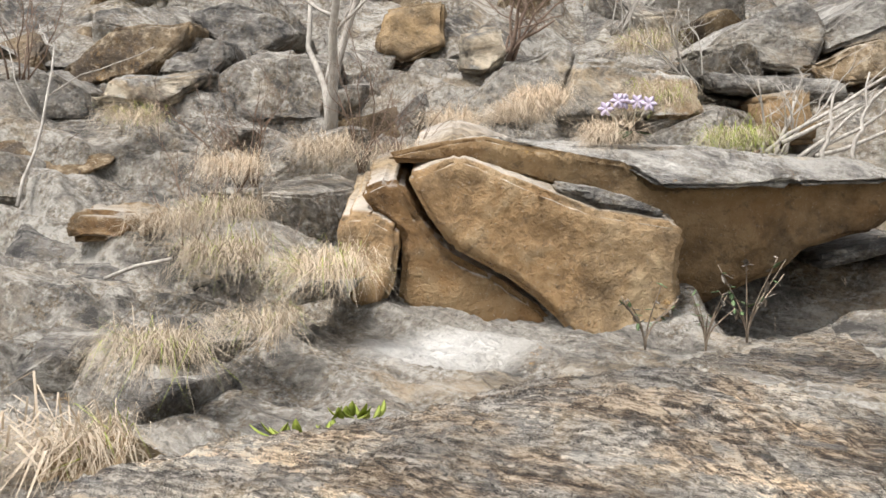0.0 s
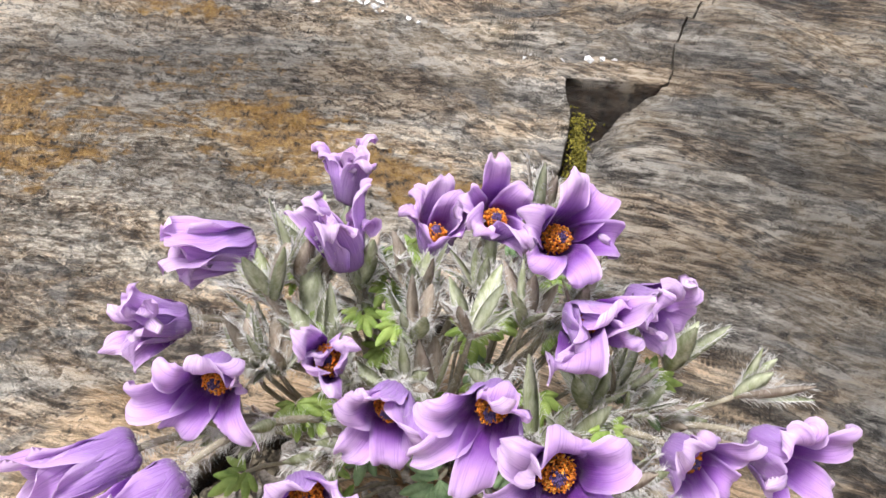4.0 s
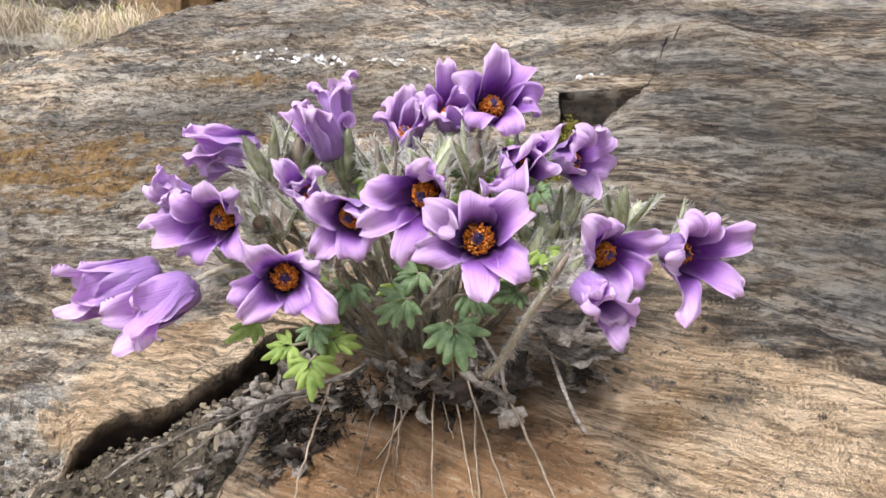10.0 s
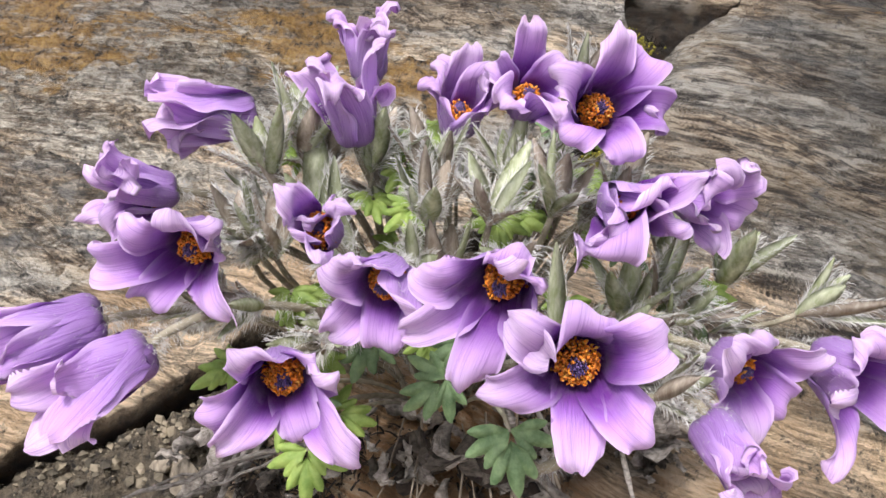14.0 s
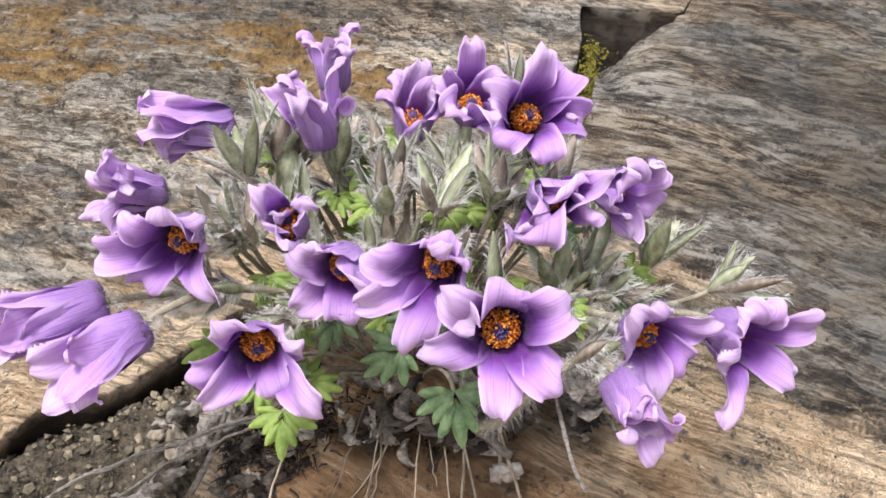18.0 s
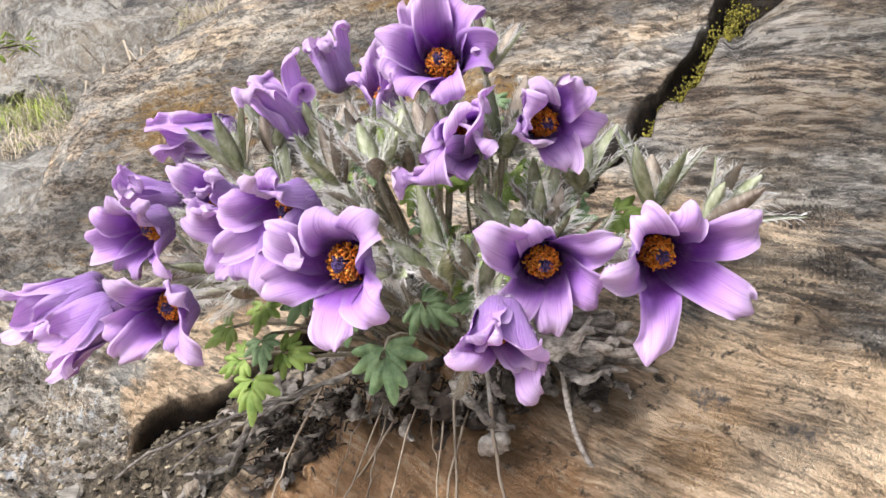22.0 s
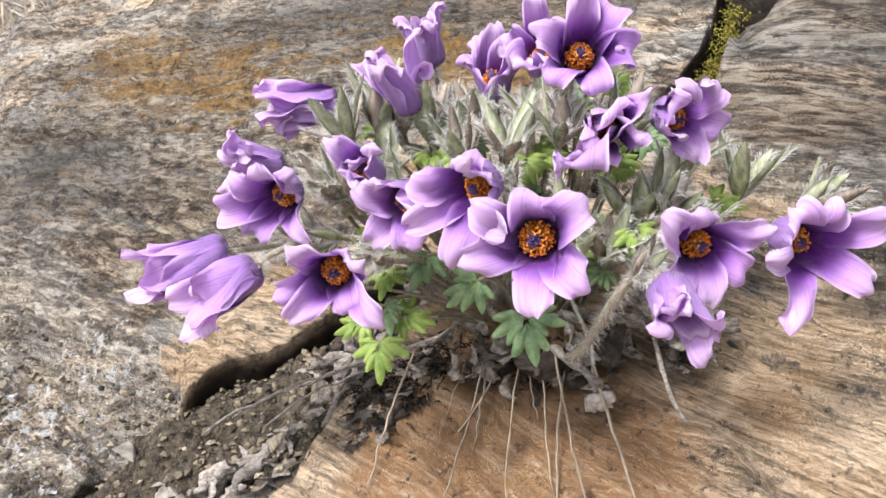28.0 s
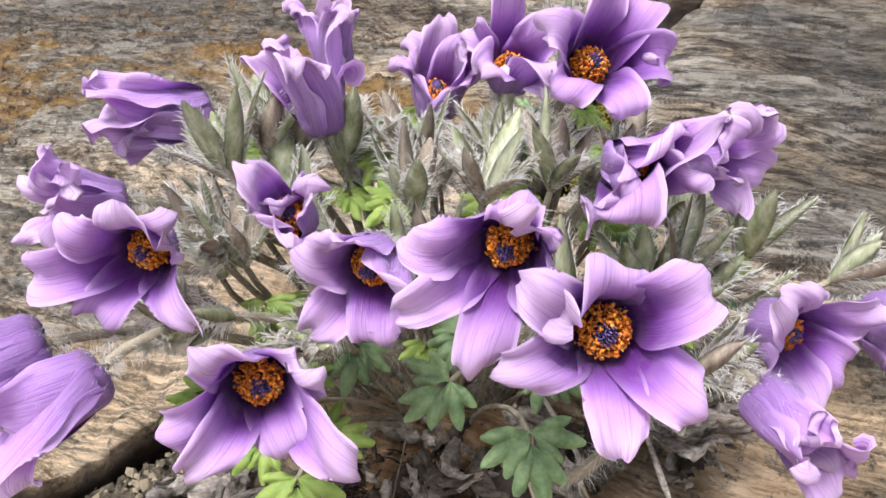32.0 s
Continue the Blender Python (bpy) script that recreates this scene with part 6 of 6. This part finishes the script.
def shard(at, size, seed, mat, label):
    """A flat angular chip of rock."""
    rng = random.Random(seed)
    bm = bmesh.new()
    for _ in range(9):
        bm.verts.new((rng.uniform(-1.3, 1.3) * size, rng.uniform(-0.9, 0.9) * size, rng.uniform(-0.4, 0.4) * size))
    hull = bmesh.ops.convex_hull(bm, input=list(bm.verts))
    bmesh.ops.delete(bm, geom=[e for e in hull["geom_interior"] if isinstance(e, bmesh.types.BMVert)], context="VERTS")
    bmesh.ops.bevel(bm, geom=list(bm.edges), offset=0.06 * size, segments=1, affect="EDGES", clamp_overlap=True)
    me = bpy.data.meshes.new("stone")
    bm.to_mesh(me)
    bm.free()
    me.materials.append(mat)
    ob = new("stone", me)
    ob.location, ob.rotation_euler = at, (rng.uniform(-0.5, 0.5), rng.uniform(-0.5, 0.5), rng.uniform(0, 6))
    return tagged(ob, label, "stone", "stones in the crack")


for k in range(34):
    x = rng.uniform(-0.16, 0.09)
    y = float(crack_line(np.float64(x))) + rng.uniform(-0.03, 0.02 if x > -0.03 else 0.07)
    shard((x, y, float(crack_floor(np.float64(x), np.float64(y))) + 0.002) if x > -0.02 else on_slab(x, y, -0.020), rng.uniform(0.003, 0.010), k, PEBBLE, "small angular grey stone lying in the crack")


CHIP = plain_material("tan_rock_chip", (0.16, 0.125, 0.085), (0.46, 0.38, 0.28), 90, 0.9, 0.8, (1, 4, 1), depth=0.003)
for k, (x, d, size) in enumerate(((0.088, 0.006, 0.013), (0.066, -0.004, 0.015), (0.104, -0.004, 0.010), (0.042, -0.020, 0.011), (0.012, -0.030, 0.010), (0.05, 0.016, 0.009))):
    y = float(crack_line(np.float64(x))) + d
    shard((x, y, float(crack_floor(np.float64(x), np.float64(y))) + 0.003), size, 70 + k, CHIP, "pale tan rock chip wedged in the crack")


# ---- dry grass, shrubs and weeds behind ----
def tuft(x, y, size, count, seed, label, green=0.1, z=None, lean=(-0.35, -0.8), wide=1.0):
    rng = random.Random(seed)
    z = float(lie(x, y)) if z is None else z
    sh = Shape()
    for _ in range(int(count * 1.7 / wide)):
        a = rng.uniform(0, 6.28)
        q = math.sqrt(rng.random()) * size * 0.6
        p = Vector((math.cos(a) * q, math.sin(a) * q * 0.7, rng.uniform(-0.03, 0.03)))
        d = Vector((math.cos(a) * 0.6 + rng.gauss(0, 0.6) + lean[0], math.sin(a) * 0.4 + lean[1] + rng.gauss(0, 0.4), rng.uniform(0.0, 0.9))).normalized()
        l = size * rng.uniform(0.35, 1.0)
        tip = p + d * l * 0.9 + Vector((rng.gauss(0, 0.25) * l, rng.gauss(0, 0.2) * l, -rng.uniform(0.1, 0.9) * l))
        side = d.cross(Vector((0, 0, 1))).normalized() * rng.uniform(0.0004, 0.0010) * wide
        b = p + d * l * 0.5 + Vector((rng.gauss(0, 0.06) * l, 0, rng.gauss(0, 0.05) * l))
        m = 1 if rng.random() < green else 0
        sh.add([p - side, p + side, b + side, b - side, tip], [(0, 1, 2, 3), (3, 2, 4)], m)
    ob = sh.link("grass_tuft", [STRAW, GRASS])
    ob.location = (x, y, z)
    return tagged(ob, label, "grass", "dry grass tufts")


DRY = "straw-coloured dry grass tuft hanging over the rock"
tuft(-0.66, 2.60, 0.19, 700, 1, DRY, 0.06, 1.38)
tuft(-0.34, 2.52, 0.20, 650, 2, DRY, 0.1, 1.34)
tuft(-0.66, 1.95, 0.17, 600, 3, DRY, 0.1, 1.17, (-0.2, -0.9))
tuft(-0.66, 1.55, 0.16, 420, 4, DRY, 0.03, 1.04)
tuft(-0.72, 1.54, 0.20, 200, 31, "broad-bladed pale straw tuft below the ledge", 0.02, 1.05, (-0.1, -0.5), 3.2)
tuft(-0.48, 2.25, 0.17, 380, 33, DRY, 0.06, 1.20, (-0.6, -0.8))
tuft(-0.72, 2.85, 0.2, 500, 34, DRY, 0.05, 1.52)
tuft(-0.45, 3.3, 0.2, 400, 35, DRY, 0.0, 1.78)
tuft(-1.3, 3.6, 0.2, 300, 36, DRY, 0.1, 1.95)
tuft(0.30, 3.3, 0.16, 500, 37, DRY, 0.0, 1.92)
tuft(-0.30, 1.45, 0.09, 90, 14, DRY, 0.1, 1.0)
tuft(-0.78, 3.20, 0.18, 500, 5, DRY, 0.0, 1.70)
tuft(-0.95, 2.95, 0.20, 380, 6, DRY, 0.0, 1.48)
tuft(0.40, 3.45, 0.17, 600, 7, DRY, 0.0, 2.00)
tuft(0.60, 3.02, 0.15, 600, 8, DRY, 0.0, 1.80)
tuft(1.10, 3.15, 0.18, 460, 9, "yellow-green grass tuft behind the boulder", 0.45, 1.80)
tuft(0.90, 3.5, 0.19, 460, 10, DRY, 0.1, 2.02)
tuft(0.95, 4.0, 0.20, 460, 15, DRY, 0.1, 2.35)
tuft(-0.20, 3.5, 0.18, 420, 11, DRY, 0.0, 1.78)
tuft(0.05, 3.7, 0.18, 380, 12, DRY, 0.0, 1.95)
tuft(-1.55, 4.9, 0.3, 300, 13, "grass tuft with some fresh green on the hillside", 0.5, 2.95)
tuft(-1.0, 1.5, 0.16, 300, 17, DRY, 0.1, 0.98)
tuft(-1.45, 1.8, 0.20, 420, 18, DRY, 0.1, 1.10)
tuft(-1.2, 1.75, 0.16, 350, 16, "yellow-green grass tuft on the slope below", 0.6, 1.05)

rng = random.Random(88)
litter = Shape()
for k in range(5200):
    x, y = rng.uniform(-2.6, 3.2), rng.uniform(1.7, 5.4)
    if y < 2.9 and x > -0.35:
        continue
    if float(fbm(np.float64(x * 2.2), np.float64(y * 2.2), 3, 99)) < 0.02:
        continue
    d = Vector((rng.gauss(0, 1), rng.gauss(-0.3, 0.6), rng.uniform(-0.1, 0.7))).normalized() * rng.uniform(0.04, 0.15)
    p = Vector((x, y, float(lie(x, y)) + rng.uniform(0.0, 0.10)))
    side = d.cross(Vector((0, 0.3, 1))).normalized() * rng.uniform(0.0008, 0.002)
    litter.add([p - side, p + side, p + d * 0.6 + side, p + d * 0.6 - side, p + d + Vector((0, 0, -0.03))], [(0, 1, 2, 3), (3, 2, 4)], rng.randrange(3))
tagged(litter.link("dry_litter", [STRAW, TWIG, DEAD]), "dry grass stems and twigs scattered over the hillside", "litter", kind="stuff")


def shrub(x, y, z, height, seed, mat, label, stems=5, thick=0.012, lean=0.0, levels=3):
    """A bare shrub: tapered limbs that fork into twigs."""
    rng = random.Random(seed)
    root = tagged(new("bare_shrub"), label, "shrub")
    root.location = (x, y, z)
    twigs = Shape()

    def grow(p, d, l, r, level, shape):
        pts = [p]
        n = 6
        for i in range(n):
            d = (d + Vector((rng.gauss(0, 0.2), rng.gauss(0, 0.14), rng.gauss(0.03, 0.12)))).normalized()
            pts.append(pts[-1] + d * l / n)
        shape.tube(pts, [r * (1 - 0.55 * i / n) for i in range(n + 1)], 5)
        if level:
            for i in range(2, n + 1):
                if rng.random() < 0.75:
                    e = (d + Vector((rng.gauss(0, 0.6), rng.gauss(0, 0.4), rng.gauss(0.1, 0.35)))).normalized()
                    grow(pts[i], e, l * rng.uniform(0.35, 0.65), r * 0.42, level - 1, twigs)

    for k in range(stems):
        sh = Shape()
        d = Vector((lean + rng.uniform(-0.5, 0.5), rng.uniform(-0.35, 0.15), 1)).normalized()
        grow(Vector((rng.uniform(-0.05, 0.05), 0, -0.04)), d, height * rng.uniform(0.6, 1.0), thick * rng.uniform(0.6, 1.1), levels - 1, sh)
        sh.link("limb", [mat], root)
    twigs.link("branchwork", [mat], root)
    return root


shrub(-0.52, 3.70, 1.93, 1.0, 1, BARK, "bare shrub with bleached grey branches on the hillside", 3, 0.026, 0.55)
shrub(-1.57, 3.20, 1.60, 0.85, 8, BARK, "thin bleached sapling on the hillside", 1, 0.013, 0.15, 2)
shrub(-0.75, 3.3, 1.68, 0.45, 9, TWIG, "thin bare twiggy shrub among dry grass", 8, 0.004, -0.1)
shrub(-0.35, 3.45, 1.75, 0.45, 10, TWIG, "thin bare twiggy shrub below the bleached shrub", 8, 0.004, 0.1)
shrub(-1.9, 3.8, 2.2, 0.5, 11, TWIG, "thin bare twiggy shrub beside brown blocks", 7, 0.005, 0.2)
shrub(0.35, 4.55, 2.45, 0.6, 2, TWIG, "bare dark twiggy shrub high on the hillside", 7, 0.012, 0.3)
shrub(-0.15, 3.30, 1.55, 0.42, 3, TWIG, "thin reddish bare shrub beside the boulder", 9, 0.004, 0.2)
shrub(-0.90, 3.05, 1.40, 0.5, 4, TWIG, "thin bare shrub above the dry grass", 5, 0.004, 0.1)
shrub(1.30, 3.35, 1.80, 0.34, 5, BARK, "bleached bare shrub behind the boulder", 5, 0.007, 0.2)
shrub(1.15, 3.9, 2.15, 0.45, 6, BARK, "thin bleached bare shrub on the hillside", 7, 0.005, -0.5)
shrub(0.95, 4.6, 2.60, 0.5, 7, BARK, "bare shrub with pale twigs high on the hillside", 7, 0.007, 0.6)

DS = "dead sticks behind the boulder"
for k, (a, b) in enumerate([((1.30, 3.2, 1.72), (1.95, 3.3, 2.20)), ((1.36, 3.22, 1.72), (2.02, 3.3, 2.12)), ((1.42, 3.2, 1.75), (2.2, 3.4, 2.02)), ((1.28, 3.18, 1.80), (1.85, 3.3, 2.08)), ((1.52, 3.15, 1.72), (1.62, 3.2, 2.06)),
                            ((1.40, 3.12, 1.72), (1.46, 3.15, 2.0)), ((1.68, 3.15, 1.7), (1.85, 3.2, 2.08)), ((1.25, 3.3, 1.78), (2.1, 3.35, 2.28))]):
    rng = random.Random(70 + k)
    sh = Shape()
    a, b = Vector(a), Vector(b)
    pts = [a.lerp(b, t / 8) + Vector((rng.uniform(-1, 1), 0, rng.uniform(-1, 1))) * 0.012 for t in range(9)]
    sh.tube(pts, [0.009 - 0.0007 * t for t in range(9)], 6)
    for t in (4, 6, 7):
        sh.tube([pts[t], pts[t] + Vector((rng.uniform(0.02, 0.1), 0, rng.uniform(0.02, 0.1)))], [0.004, 0.001], 4)
    tagged(sh.link("dead_stick", [BARK]), "bleached dead stick lying behind the boulder", "stick", DS)
sh = Shape()
sh.tube([(-1.02, 2.55, 1.31), (-0.92, 2.55, 1.35), (-0.80, 2.5, 1.37)], 0.006, 6)
tagged(sh.link("dead_stick", [BARK]), "pale straight dead stick lying on the ledge", "stick")


def weed(x, y, z, height, seed, label):
    """A small leafy weed with a few bare stalks."""
    rng = random.Random(seed)
    root = tagged(new("weed"), label, "plant")
    root.location = (x, y, z)
    for k in range(7):
        sh = Shape()
        top = Vector((rng.uniform(-0.5, 0.5), rng.uniform(-0.4, 0.1), rng.uniform(0.5, 1.0))) * height
        pts = bezier((0, 0, -0.03), (0, 0, height * 0.3), top * 0.7, top, 8)
        sh.tube(pts, [0.003 - 0.0002 * i for i in range(8)], 5)
        sh.link("stalk", [DEAD_STALK], root)
        for j in range(5):
            lf = Shape()
            p = pts[rng.randrange(3, 8)]
            d = Vector((rng.gauss(0, 1), rng.gauss(0, 1), rng.gauss(0.2, 0.6))).normalized()
            lance(lf, p, d, d.cross(Vector((0.1, 0.2, 1))), height * rng.uniform(0.09, 0.17), height * 0.07, 0.2)
            lf.link("leaf", [LEAF if rng.random() < 0.45 else DEAD], root)


weed(0.94, 2.62, 1.14, 0.24, 1, "weed with withered and green leaves under the boulder")
weed(0.62, 2.60, 1.12, 0.18, 2, "weed with one green leaf under the boulder")
weed(0.80, 2.58, 1.12, 0.15, 3, "withered grey weed under the boulder")


def seedling(x, y, z, size, seed):
    rng = random.Random(seed)
    root = tagged(new("seedling"), "bright green low seedling growing on the ledge", "plant")
    root.location = (x, y, z)
    for k in range(16):
        lf = Shape()
        a = rng.uniform(0, 6.28)
        d = Vector((math.cos(a), math.sin(a) * 0.6, rng.uniform(0.3, 0.9))).normalized()
        lance(lf, (rng.uniform(-1, 1) * size, rng.uniform(-0.3, 0.3) * size, 0), d, d.cross(Vector((0.1, 0.2, 1))), size * rng.uniform(0.3, 0.6), size * 0.3, -0.2)
        lf.link("leaf", [GRASS], root)


seedling(-0.26, 1.60, 1.045, 0.075, 1)
seedling(-0.16, 1.63, 1.075, 0.06, 2)

far = tagged(new("far_pasqueflower_plant"), "small clump of pale lilac pasqueflowers on top of the boulder", "plant")
far.location = (0.66, 2.98, 1.80)
rng = random.Random(55)
for k in range(6):
    sh = Shape()
    c = Vector((rng.uniform(-0.10, 0.07), rng.uniform(-0.04, 0.02), rng.uniform(0.09, 0.13)))
    sh.tube([(0, 0, -0.02), c * 0.6, c], 0.0025, 5)
    st = sh.link("flower", [STEM], far)
    for j in range(6):
        lf = Shape()
        a = j * 1.047
        d = Vector((math.cos(a) * 0.8, -0.45, math.sin(a) * 0.8)).normalized()
        lance(lf, c, d, d.cross(Vector((0, -1, 0.1))), 0.026, 0.020, 0.5)
        lf.link("tepal", [PALE_PETAL], st)
for k in range(14):
    lf = Shape()
    a = rng.uniform(0, 6.28)
    d = Vector((math.cos(a), -0.6, rng.uniform(-0.3, 0.7))).normalized()
    lance(lf, (0, -0.03, 0.01), d, d.cross(Vector((0.1, 0.2, 1))), 0.07, 0.02, 0.2)
    lf.link("leaf", [DEAD if k % 3 else LEAF], far)

# leafy bush on the slope below
bush = tagged(new("green_bush"), "bright green leafy bush on the slope below", "bush")
bush.location = (-1.75, 2.0, 1.30)
rng = random.Random(66)
tw, lv = Shape(), Shape()
for k in range(30):
    tip = Vector((rng.gauss(0, 0.16), rng.gauss(0, 0.12), rng.uniform(-0.08, 0.24)))
    pts = bezier((0, 0, -0.25), (0, 0, 0), tip * 0.6, tip, 7)
    tw.tube(pts, [0.005 - 0.0005 * i for i in range(7)], 4)
    for j in range(120):
        d = Vector((rng.gauss(0, 1), rng.gauss(0, 1), rng.gauss(0.2, 0.7))).normalized()
        lance(lv, pts[rng.randrange(1, 7)] + d * 0.03, d, d.cross(Vector((0.3, 0.2, 1))), 0.034, 0.018, 0.2)
tw.link("branchwork", [TWIG], bush)
lv.link("foliage", [SHRUB_LEAF], bush)
